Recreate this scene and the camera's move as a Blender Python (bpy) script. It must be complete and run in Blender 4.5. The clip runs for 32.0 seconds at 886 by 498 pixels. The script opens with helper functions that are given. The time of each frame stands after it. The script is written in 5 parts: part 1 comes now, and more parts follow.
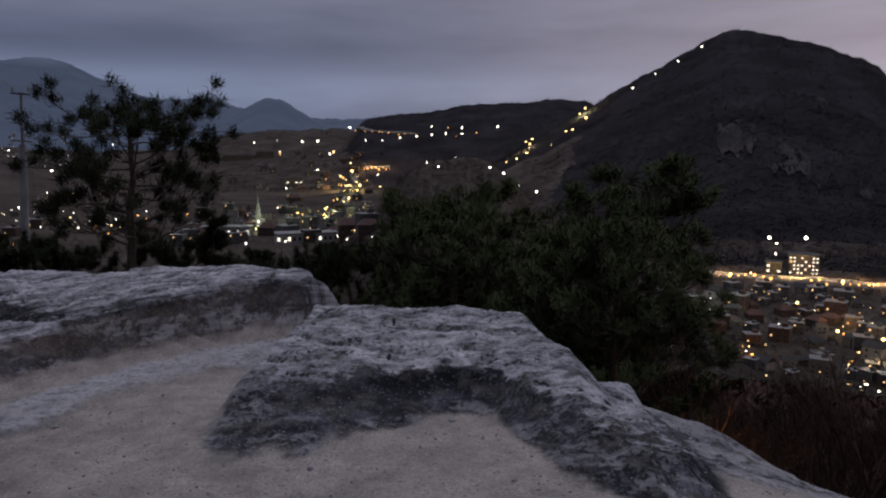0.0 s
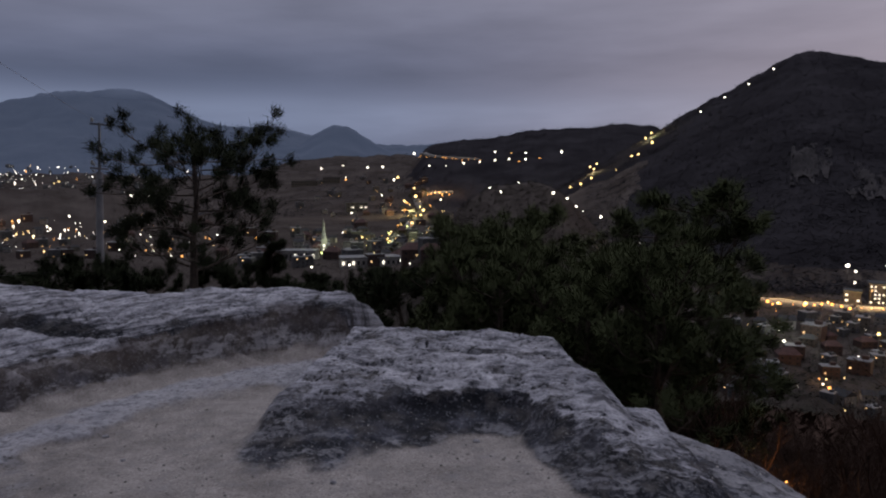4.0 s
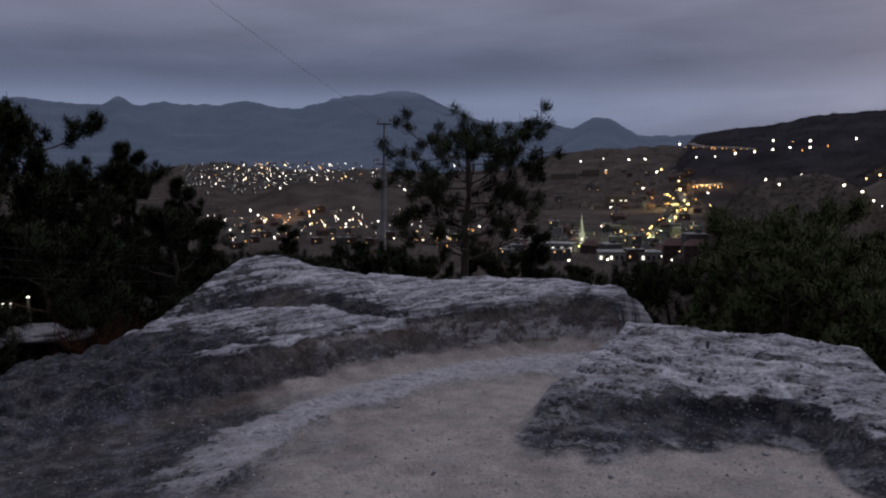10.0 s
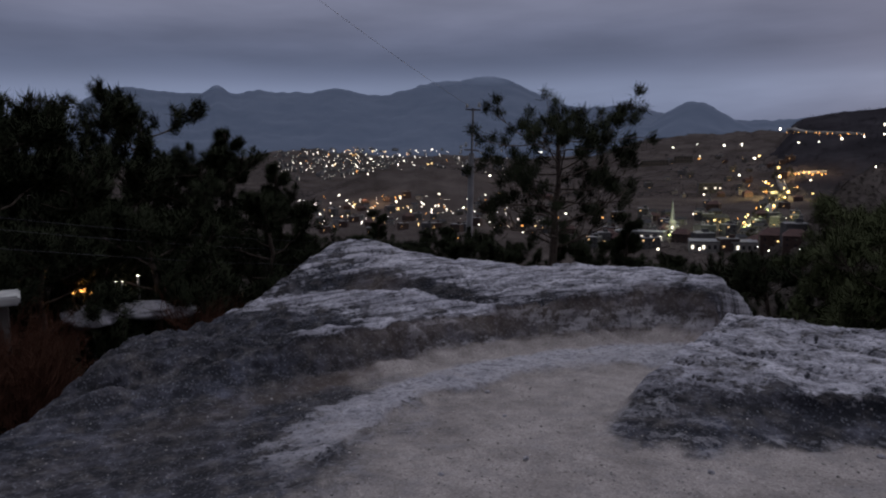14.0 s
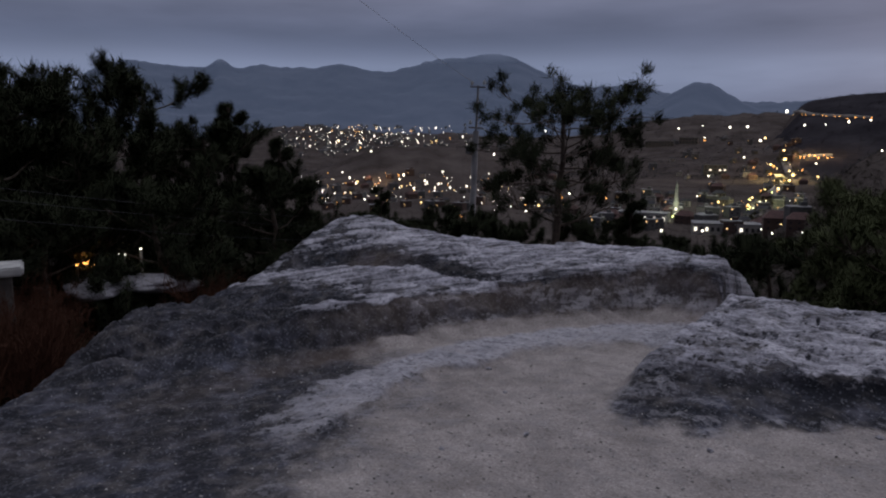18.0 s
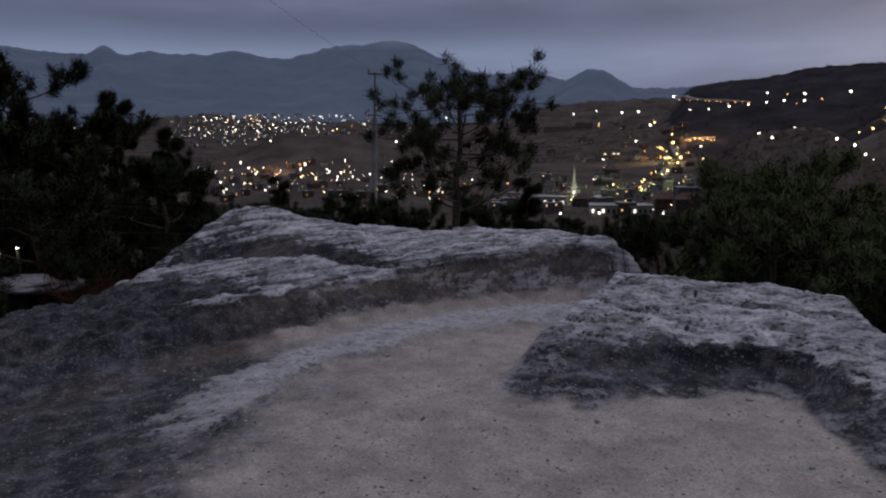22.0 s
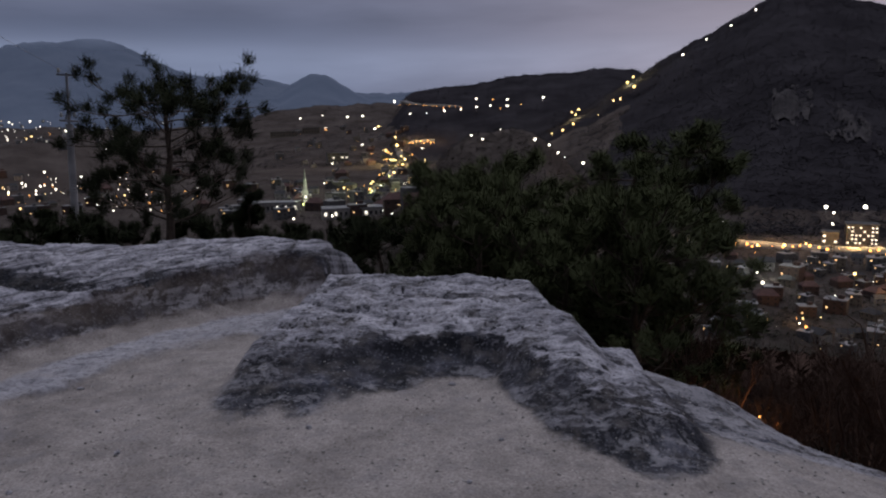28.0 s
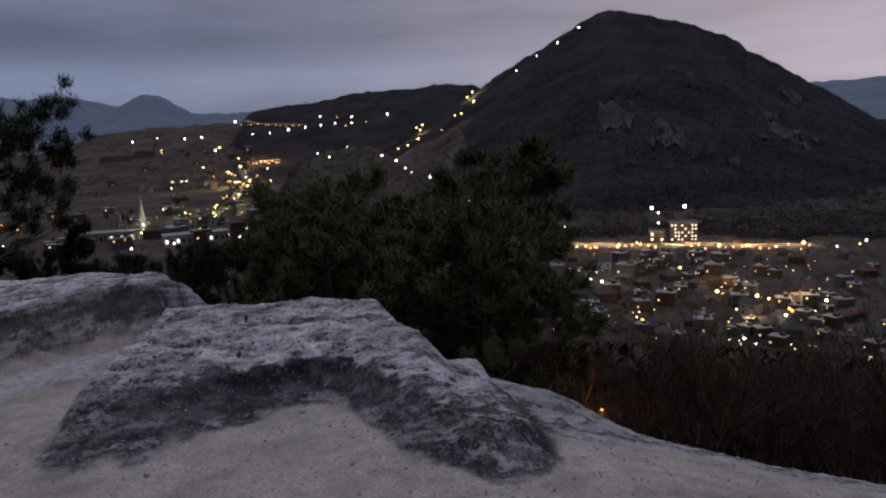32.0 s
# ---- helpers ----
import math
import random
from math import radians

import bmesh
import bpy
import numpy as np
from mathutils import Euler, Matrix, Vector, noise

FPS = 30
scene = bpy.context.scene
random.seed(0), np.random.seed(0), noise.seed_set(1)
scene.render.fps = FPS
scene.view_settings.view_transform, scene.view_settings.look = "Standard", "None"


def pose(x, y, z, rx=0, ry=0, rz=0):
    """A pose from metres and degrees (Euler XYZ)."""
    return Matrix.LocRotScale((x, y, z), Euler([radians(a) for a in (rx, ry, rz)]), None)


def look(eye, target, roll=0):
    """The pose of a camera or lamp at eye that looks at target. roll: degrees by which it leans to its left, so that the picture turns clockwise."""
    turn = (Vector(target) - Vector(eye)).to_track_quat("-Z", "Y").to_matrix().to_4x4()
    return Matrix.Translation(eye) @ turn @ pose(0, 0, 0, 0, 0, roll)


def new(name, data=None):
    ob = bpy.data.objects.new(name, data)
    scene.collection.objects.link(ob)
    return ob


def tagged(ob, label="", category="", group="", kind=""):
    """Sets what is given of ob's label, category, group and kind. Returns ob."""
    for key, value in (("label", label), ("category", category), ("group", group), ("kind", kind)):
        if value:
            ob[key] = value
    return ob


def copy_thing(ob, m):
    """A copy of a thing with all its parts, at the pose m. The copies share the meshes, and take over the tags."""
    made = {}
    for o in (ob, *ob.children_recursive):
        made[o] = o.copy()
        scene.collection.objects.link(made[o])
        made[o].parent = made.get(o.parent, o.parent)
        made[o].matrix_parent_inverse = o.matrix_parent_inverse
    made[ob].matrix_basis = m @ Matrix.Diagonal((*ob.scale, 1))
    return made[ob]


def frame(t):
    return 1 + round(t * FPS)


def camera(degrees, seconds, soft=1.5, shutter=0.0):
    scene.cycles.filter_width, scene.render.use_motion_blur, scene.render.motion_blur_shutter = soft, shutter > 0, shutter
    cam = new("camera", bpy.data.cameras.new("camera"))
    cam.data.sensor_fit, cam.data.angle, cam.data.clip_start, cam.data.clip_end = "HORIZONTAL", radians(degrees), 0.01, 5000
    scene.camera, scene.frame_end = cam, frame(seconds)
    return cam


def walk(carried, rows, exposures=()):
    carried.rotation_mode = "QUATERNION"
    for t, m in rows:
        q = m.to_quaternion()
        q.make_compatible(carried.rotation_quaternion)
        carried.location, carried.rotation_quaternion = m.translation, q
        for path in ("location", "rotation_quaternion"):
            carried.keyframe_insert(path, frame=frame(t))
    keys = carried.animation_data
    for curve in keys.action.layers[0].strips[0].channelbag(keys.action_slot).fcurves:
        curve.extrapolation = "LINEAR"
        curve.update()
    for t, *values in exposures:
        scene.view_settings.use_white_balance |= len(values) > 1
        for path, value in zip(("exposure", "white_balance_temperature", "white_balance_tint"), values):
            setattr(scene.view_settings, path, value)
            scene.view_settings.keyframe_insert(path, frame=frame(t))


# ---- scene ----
cam = camera(63.4, 32.0, soft=2.1)
PATH = [
    (0, 0, 0, 1.5, 0.105, -8, -0),
    (0.5, 0.0416, -0.0038, 1.5064, 0.211, -7.7, -0.159),
    (1, 0.0818, -0.0198, 1.5134, 0.648, -7.34, -0.242),
    (1.5, 0.1315, -0.0365, 1.5115, 1.271, -7.058, -0.159),
    (2, 0.1844, -0.0601, 1.5167, 2.077, -6.834, 0.002),
    (2.5, 0.2264, -0.0811, 1.5139, 2.989, -6.478, 0.114),
    (4.5, 0.2387, -0.1588, 1.5187, 7.742, -5.796, 0.197),
    (5, 0.2197, -0.1674, 1.5198, 11.673, -5.563, 0.529),
    (5.5, 0.2094, -0.1609, 1.5154, 13.474, -5.677, 0.626),
    (6, 0.1934, -0.1662, 1.5142, 15.125, -5.7, 0.73),
    (6.5, 0.1809, -0.169, 1.5137, 16.549, -5.746, 0.748),
    (7, 0.1766, -0.1748, 1.5139, 17.66, -5.822, 0.753),
    (7.5, 0.164, -0.1789, 1.5152, 19.012, -5.873, 0.82),
    (8, 0.1525, -0.1747, 1.511, 20.51, -5.944, 0.824),
    (8.5, 0.1376, -0.1762, 1.5097, 21.859, -6.057, 0.786),
    (9, 0.1233, -0.1822, 1.5125, 23.256, -6.164, 0.823),
    (9.5, 0.1107, -0.1868, 1.5108, 24.456, -6.278, 0.803),
    (10, 0.1037, -0.1898, 1.5115, 25.51, -6.357, 0.844),
    (10.5, 0.0967, -0.1889, 1.5092, 26.732, -6.454, 0.855),
    (11, 0.083, -0.1896, 1.5079, 28.039, -6.571, 0.906),
    (11.5, 0.0732, -0.1912, 1.5079, 28.996, -6.689, 0.951),
    (12, 0.0722, -0.1926, 1.507, 29.782, -6.785, 0.937),
    (12.5, 0.0673, -0.1898, 1.5042, 30.428, -6.89, 0.966),
    (13, 0.058, -0.1918, 1.502, 31.125, -7.032, 0.948),
    (13.5, 0.0474, -0.2014, 1.5003, 31.634, -7.177, 0.915),
    (14, 0.045, -0.2105, 1.5032, 32.315, -7.348, 0.844),
    (14.5, 0.0342, -0.224, 1.5049, 32.822, -7.479, 0.776),
    (16.5, 0.0123, -0.2528, 1.493, 34.414, -8.203, 0.425),
    (17, 0.007, -0.2356, 1.4902, 34.017, -8.563, 0.251),
    (17.5, 0.0202, -0.218, 1.4873, 33.343, -8.844, 0.175),
    (18, 0.0373, -0.2087, 1.4887, 32.627, -9.077, 0.063),
    (18.5, 0.0547, -0.2024, 1.4865, 31.619, -9.259, 0.057),
    (19, 0.0655, -0.1993, 1.4852, 30.689, -9.454, 0.178),
    (19.5, 0.073, -0.1972, 1.4842, 29.756, -9.667, 0.307),
    (20, 0.0798, -0.2001, 1.4853, 28.579, -9.827, 0.343),
    (20.5, 0.0862, -0.1966, 1.4864, 27.551, -9.883, 0.417),
    (21, 0.0944, -0.1953, 1.4872, 26.672, -9.976, 0.492),
    (21.5, 0.1047, -0.1924, 1.4842, 25.699, -10.024, 0.574),
    (22, 0.1141, -0.1817, 1.4831, 24.885, -10.1, 0.694),
    (22.5, 0.1284, -0.1764, 1.4838, 24.251, -10.065, 0.856),
    (23, 0.142, -0.1695, 1.4859, 23.577, -10.092, 0.994),
    (23.5, 0.1553, -0.1658, 1.4885, 22.553, -10.055, 1.128),
    (24, 0.1741, -0.1577, 1.4854, 20.827, -9.992, 1.35),
    (24.5, 0.1902, -0.1574, 1.4864, 19.563, -9.892, 1.478),
    (25, 0.2056, -0.1416, 1.4837, 17.34, -9.88, 1.498),
    (25.5, 0.2253, -0.1216, 1.4786, 14.713, -9.901, 1.48),
    (27.5, 0.2848, -0.1032, 1.4792, 6.106, -10.043, 1.152),
    (28, 0.3006, -0.0943, 1.4787, 3.637, -10.083, 1.087),
    (28.5, 0.311, -0.0875, 1.4786, 1.101, -10.149, 0.983),
    (29, 0.3131, -0.0904, 1.4844, -0.289, -10.131, 0.849),
    (29.5, 0.3255, -0.0966, 1.4899, -1.955, -10.037, 0.967),
    (30, 0.3365, -0.0976, 1.4948, -3.348, -9.741, 1.357),
    (30.5, 0.3514, -0.1045, 1.4998, -4.756, -9.351, 1.878),
    (31, 0.365, -0.1022, 1.4994, -6.091, -9.128, 2.298),
    (31.5, 0.372, -0.0999, 1.504, -7.559, -9.097, 2.587),
    (32, 0.3764, -0.1013, 1.503, -8.478, -9.192, 2.761),
]
walk(cam, [(t, pose(x, y, z, 90 + pitch, roll, yaw)) for t, x, y, z, yaw, pitch, roll in PATH],
     [(0, -0.04), (6, -0.02), (11, 0.04), (18, 0.08), (24, 0.06), (30, 0.10), (32, 0.10)])

EYE = Vector((0.15, -0.17, 1.49))      # about where the visitor stands


# ---- world ----
def make_world():
    w = bpy.data.worlds.new("dusk_sky")
    scene.world = w
    w.use_nodes = True
    nt = w.node_tree
    N, L = nt.nodes, nt.links
    N.clear()
    out = N.new("ShaderNodeOutputWorld")
    bg = N.new("ShaderNodeBackground")
    tc = N.new("ShaderNodeTexCoord")
    sep = N.new("ShaderNodeSeparateXYZ")
    L.new(tc.outputs["Generated"], sep.inputs[0])

    def math_(op, a, b=None, c=None):
        n = N.new("ShaderNodeMath")
        n.operation = op
        for i, v in enumerate((a, b, c)):
            if v is None:
                continue
            if isinstance(v, (int, float)):
                n.inputs[i].default_value = v
            else:
                L.new(v, n.inputs[i])
        return n.outputs[0]

    # cloud layers: noise stretched along the horizon, shifting the height at which the tones change
    mp = N.new("ShaderNodeMapping")
    mp.inputs["Scale"].default_value = (1.6, 1.6, 9.0)
    L.new(tc.outputs["Generated"], mp.inputs[0])
    n1 = N.new("ShaderNodeTexNoise")
    n1.inputs["Scale"].default_value = 1.6
    n1.inputs["Detail"].default_value = 5.0
    n1.inputs["Roughness"].default_value = 0.5
    L.new(mp.outputs[0], n1.inputs["Vector"])
    n2 = N.new("ShaderNodeTexNoise")
    n2.inputs["Scale"].default_value = 3.2
    n2.inputs["Detail"].default_value = 4.0
    L.new(mp.outputs[0], n2.inputs["Vector"])
    height = math_("ADD", sep.outputs[2], math_("MULTIPLY", math_("SUBTRACT", n1.outputs[0], 0.5), 0.045))
    ramp = N.new("ShaderNodeValToRGB")
    ramp.color_ramp.interpolation = "B_SPLINE"
    L.new(math_("MULTIPLY", height, 2.0), ramp.inputs[0])
    cr = ramp.color_ramp
    tones = [(0.00, (0.110, 0.135, 0.215)), (0.10, (0.150, 0.180, 0.275)), (0.165, (0.225, 0.267, 0.395)), (0.215, (0.132, 0.157, 0.243)),
             (0.27, (0.092, 0.110, 0.174)), (0.37, (0.158, 0.173, 0.256)), (0.56, (0.212, 0.216, 0.284)), (0.75, (0.27, 0.27, 0.33)), (1.0, (0.38, 0.38, 0.45))]
    while len(cr.elements) < len(tones):
        cr.elements.new(0.5)
    for e, (p, c) in zip(cr.elements, tones):
        e.position, e.color = p, (*c, 1)
    # the town's glow lies low in the east
    east = math_("MULTIPLY", math_("POWER", math_("MAXIMUM", math_("ADD", math_("MULTIPLY", sep.outputs[0], 0.80), math_("MULTIPLY", sep.outputs[1], 0.60)), 0.0), 3.5),
                 math_("SUBTRACT", 1.0, math_("MINIMUM", math_("MULTIPLY", math_("ABSOLUTE", sep.outputs[2]), 1.9), 1.0)))
    glow = N.new("ShaderNodeMix")
    glow.data_type = "RGBA"
    glow.inputs["B"].default_value = (0.47, 0.40, 0.455, 1)
    L.new(math_("MINIMUM", math_("MULTIPLY", east, 1.3), 0.9), glow.inputs["Factor"])
    L.new(ramp.outputs[0], glow.inputs["A"])
    # fine mottling of the cloud
    mot = N.new("ShaderNodeMix")
    mot.data_type = "RGBA"
    mot.blend_type = "MULTIPLY"
    mot.inputs["Factor"].default_value = 1.0
    v = math_("ADD", 0.73, math_("MULTIPLY", n2.outputs[0], 0.54))
    cmb = N.new("ShaderNodeCombineColor")
    for i in range(3):
        L.new(v, cmb.inputs[i])
    L.new(glow.outputs["Result"], mot.inputs["A"])
    L.new(cmb.outputs[0], mot.inputs["B"])
    L.new(mot.outputs["Result"], bg.inputs["Color"])
    bg.inputs["Strength"].default_value = 1.0
    L.new(bg.outputs[0], out.inputs[0])


make_world()
sun = new("sky_light", bpy.data.lights.new("sky_light", "SUN"))
sun.data.energy, sun.data.angle, sun.data.color = 0.80, radians(40), (0.88, 0.915, 1.05)
sun.matrix_world = look((0, 7, 30), (0, 0, 0))


# ---- noise and shape helpers ----
def hash2(ix, iy, seed):
    h = (ix.astype(np.int64) * 374761393 + iy.astype(np.int64) * 668265263 + seed * 974634777) & 0x7FFFFFFF
    h = ((h ^ (h >> 13)) * 1274126177) & 0x7FFFFFFF
    return ((h ^ (h >> 16)) & 0xFFFF) / 65535.0


def vnoise(x, y, seed=0):
    """Smooth noise from -1 to 1."""
    ix, iy = np.floor(x), np.floor(y)
    fx, fy = x - ix, y - iy
    fx, fy = fx * fx * fx * (fx * (fx * 6 - 15) + 10), fy * fy * fy * (fy * (fy * 6 - 15) + 10)
    a, b = hash2(ix, iy, seed), hash2(ix + 1, iy, seed)
    c, d = hash2(ix, iy + 1, seed), hash2(ix + 1, iy + 1, seed)
    return 2 * (a + (b - a) * fx + (c - a) * fy + (a - b - c + d) * fx * fy) - 1


def fbm(x, y, seed=0, octaves=4, gain=0.5):
    s, amp, f = 0.0, 1.0, 1.0
    for i in range(octaves):
        s = s + amp * vnoise(x * f + 17.3 * i, y * f - 9.1 * i, seed + i)
        amp, f = amp * gain, f * 2.03
    return s


def sstep(a, b, v):
    t = np.clip((v - a) / (b - a), 0, 1)
    return t * t * (3 - 2 * t)


def gauss(v, c, w):
    return np.exp(-((v - c) / w) ** 2)


def softmin(k, *vs):
    return -np.log(sum(np.exp(-k * v) for v in vs)) / k


def sig(v):
    return 1 / (1 + np.exp(-v))


# ---- materials ----
def material(name, color, rough=0.8, metal=0.0):
    m = bpy.data.materials.new(name)
    m.use_nodes = True
    b = m.node_tree.nodes["Principled BSDF"]
    b.inputs["Base Color"].default_value = (*color, 1)
    b.inputs["Roughness"].default_value = rough
    b.inputs["Metallic"].default_value = metal
    b.inputs["Specular IOR Level"].default_value = 0.25
    return m


def nodes_of(m):
    return m.node_tree.nodes, m.node_tree.links, m.node_tree.nodes["Principled BSDF"]


def noise_node(m, scale, detail=6.0, rough=0.55, stretch=None, obj=True):
    N, L, _ = nodes_of(m)
    tc = N.new("ShaderNodeTexCoord")
    src = tc.outputs["Object"]
    if stretch:
        mp = N.new("ShaderNodeMapping")
        mp.inputs["Scale"].default_value = stretch
        L.new(src, mp.inputs[0])
        src = mp.outputs[0]
    n = N.new("ShaderNodeTexNoise")
    n.inputs["Scale"].default_value = scale
    n.inputs["Detail"].default_value = detail
    n.inputs["Roughness"].default_value = rough
    L.new(src, n.inputs["Vector"])
    return n.outputs[0]


def ramp_node(m, fac, stops):
    N, L, _ = nodes_of(m)
    r = N.new("ShaderNodeValToRGB")
    while len(r.color_ramp.elements) < len(stops):
        r.color_ramp.elements.new(0.5)
    for e, (p, c) in zip(r.color_ramp.elements, stops):
        e.position, e.color = p, (*c, 1)
    L.new(fac, r.inputs[0])
    return r.outputs[0]


def mix_node(m, fac, a, b, blend="MIX"):
    N, L, _ = nodes_of(m)
    x = N.new("ShaderNodeMix")
    x.data_type, x.blend_type = "RGBA", blend
    for key, v in (("Factor", fac), ("A", a), ("B", b)):
        if isinstance(v, (int, float)):
            x.inputs[key].default_value = v
        elif isinstance(v, tuple):
            x.inputs[key].default_value = (*v, 1)
        else:
            L.new(v, x.inputs[key])
    return x.outputs["Result"]


def bump_node(m, height, strength, distance, chain=None):
    N, L, b = nodes_of(m)
    n = N.new("ShaderNodeBump")
    n.inputs["Strength"].default_value = strength
    n.inputs["Distance"].default_value = distance
    L.new(height, n.inputs["Height"])
    if chain:
        L.new(chain, n.inputs["Normal"])
    return n.outputs[0]


def mottled(name, dark, light, scale, rough=0.9, bump=0.0, dist=0.02, stretch=None):
    m = material(name, light, rough)
    N, L, b = nodes_of(m)
    n = noise_node(m, scale, stretch=stretch)
    L.new(ramp_node(m, n, [(0.34, dark), (0.66, light)]), b.inputs["Base Color"])
    if bump:
        L.new(bump_node(m, noise_node(m, scale * 3), bump, dist), b.inputs["Normal"])
    return m


def glow_material(name, color, strength):
    m = bpy.data.materials.new(name)
    m.use_nodes = True
    N, L = m.node_tree.nodes, m.node_tree.links
    N.clear()
    o, e = N.new("ShaderNodeOutputMaterial"), N.new("ShaderNodeEmission")
    e.inputs["Color"].default_value, e.inputs["Strength"].default_value = (*color, 1), strength
    L.new(e.outputs[0], o.inputs[0])
    return m


def attr_node(m, name):
    N, _, _ = nodes_of(m)
    a = N.new("ShaderNodeAttribute")
    a.attribute_name = name
    return a.outputs["Fac"]


def make_granite():
    """Weathered granite, darkly lichened and with shade painted in; where grit has gathered it is sand."""
    m = material("granite", (0.3, 0.3, 0.3), 0.9)
    N, L, b = nodes_of(m)

    def calc(op, a, b_, c=None, clamp=False):
        n = N.new("ShaderNodeMath")
        n.operation, n.use_clamp = op, clamp
        for i, v in enumerate((a, b_, c)):
            if v is None:
                continue
            if isinstance(v, (int, float)):
                n.inputs[i].default_value = v
            else:
                L.new(v, n.inputs[i])
        return n.outputs[0]

    def cells(scale):
        co, v = N.new("ShaderNodeTexCoord"), N.new("ShaderNodeTexVoronoi")
        v.inputs["Scale"].default_value = scale
        L.new(co.outputs["Object"], v.inputs["Vector"])
        sep = N.new("ShaderNodeSeparateColor")
        L.new(v.outputs["Color"], sep.inputs[0])
        return v.outputs["Distance"], sep.outputs[0]

    def bedding(scale, detail, rough, stretch):
        """Noise drawn out along the bedding of the stone."""
        cmb, n = N.new("ShaderNodeCombineXYZ"), N.new("ShaderNodeTexNoise")
        L.new(calc("MULTIPLY", attr_node(m, "along"), stretch[0]), cmb.inputs[0])
        L.new(calc("MULTIPLY", attr_node(m, "across"), stretch[1]), cmb.inputs[1])
        n.inputs["Scale"].default_value, n.inputs["Detail"].default_value, n.inputs["Roughness"].default_value = scale, detail, rough
        n.inputs["Distortion"].default_value = 0.7
        L.new(cmb.outputs[0], n.inputs["Vector"])
        return n.outputs[0]

    broad = noise_node(m, 1.0, 4, 0.55)
    mid = noise_node(m, 7.0, 4, 0.55)
    fine = noise_node(m, 24, 5, 0.62)
    near_d, crystal = cells(80)
    flow = bedding(3.6, 6, 0.64, (1.15, 2.1))
    bedded = attr_node(m, "bedded")
    # sound stone: pale, in streaks along the bedding, with thin dark joints
    stone = ramp_node(m, flow, [(0.33, (0.13, 0.128, 0.148)), (0.44, (0.25, 0.246, 0.276)), (0.52, (0.36, 0.354, 0.392)), (0.68, (0.47, 0.46, 0.505))])
    stone = mix_node(m, bedded, ramp_node(m, mid, [(0.34, (0.21, 0.205, 0.222)), (0.66, (0.385, 0.375, 0.40))]), stone)
    stone = mix_node(m, 0.7, stone, ramp_node(m, broad, [(0.36, (0.72, 0.725, 0.76)), (0.60, (1.06, 1.06, 1.06))]), "MULTIPLY")
    stone = mix_node(m, 0.85, stone, ramp_node(m, fine, [(0.34, (0.34, 0.34, 0.36)), (0.47, (0.92, 0.92, 0.93)), (0.66, (1.35, 1.35, 1.35))]), "MULTIPLY")
    beds = calc("FRACT", calc("MULTIPLY", bedding(1.7, 5, 0.58, (0.85, 2.3)), 8.0), 0.0)
    joints = ramp_node(m, beds, [(0.0, (0.20, 0.20, 0.22)), (0.07, (0.10, 0.10, 0.12)), (0.20, (0.85, 0.85, 0.86)), (0.50, (1.0, 1.0, 1.0)), (0.93, (1.08, 1.08, 1.08)), (1.0, (0.20, 0.20, 0.22))])
    broken = calc("MULTIPLY_ADD", flow, -5.0, 2.75, clamp=True)
    stone = mix_node(m, calc("MULTIPLY", bedded, broken), stone, joints, "MULTIPLY")
    # black crust of lichens, also the tone of painted shade, with sparse pale crystals showing through
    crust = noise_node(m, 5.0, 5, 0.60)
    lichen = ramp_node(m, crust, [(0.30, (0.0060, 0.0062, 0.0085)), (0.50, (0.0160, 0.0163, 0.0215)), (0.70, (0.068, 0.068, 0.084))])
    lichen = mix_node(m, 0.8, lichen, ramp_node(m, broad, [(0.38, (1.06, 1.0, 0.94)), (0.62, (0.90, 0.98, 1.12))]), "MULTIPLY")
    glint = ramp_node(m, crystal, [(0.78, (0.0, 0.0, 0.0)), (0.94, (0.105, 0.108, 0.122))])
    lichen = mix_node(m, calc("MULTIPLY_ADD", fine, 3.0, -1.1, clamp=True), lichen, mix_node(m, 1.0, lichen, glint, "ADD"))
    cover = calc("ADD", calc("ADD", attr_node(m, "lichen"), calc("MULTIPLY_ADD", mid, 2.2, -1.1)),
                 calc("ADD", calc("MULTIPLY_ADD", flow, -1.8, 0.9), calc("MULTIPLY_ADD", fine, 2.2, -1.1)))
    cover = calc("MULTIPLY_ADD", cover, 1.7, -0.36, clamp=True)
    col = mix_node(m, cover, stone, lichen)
    warm = mix_node(m, attr_node(m, "rust"), col, mix_node(m, 0.62, col, (0.165, 0.124, 0.098)))
    # sand and grit
    grit = ramp_node(m, noise_node(m, 70, 3, 0.65), [(0.30, (0.178, 0.156, 0.146)), (0.50, (0.250, 0.228, 0.219)), (0.70, (0.335, 0.308, 0.297))])
    grit = mix_node(m, 1.0, grit, ramp_node(m, noise_node(m, 2.3, 6, 0.62), [(0.32, (0.66, 0.645, 0.64)), (0.50, (0.96, 0.95, 0.945)), (0.68, (1.12, 1.11, 1.11))]), "MULTIPLY")
    grit = mix_node(m, 0.6, grit, ramp_node(m, mid, [(0.34, (0.74, 0.73, 0.73)), (0.60, (1.08, 1.08, 1.08))]), "MULTIPLY")
    stones = ramp_node(m, crystal, [(0.0, (0.50, 0.49, 0.49)), (0.06, (0.97, 0.97, 0.97)), (0.95, (1.0, 1.0, 1.0)), (1.0, (1.35, 1.35, 1.36))])
    grit = mix_node(m, 0.8, grit, stones, "MULTIPLY")
    edge = calc("ADD", attr_node(m, "sandy"), calc("MULTIPLY_ADD", mid, 2.4, -1.2), clamp=True)
    soft = calc("MULTIPLY_ADD", attr_node(m, "sandy"), 0.55, calc("MULTIPLY", edge, 0.45), clamp=True)
    L.new(mix_node(m, soft, warm, grit), b.inputs["Base Color"])
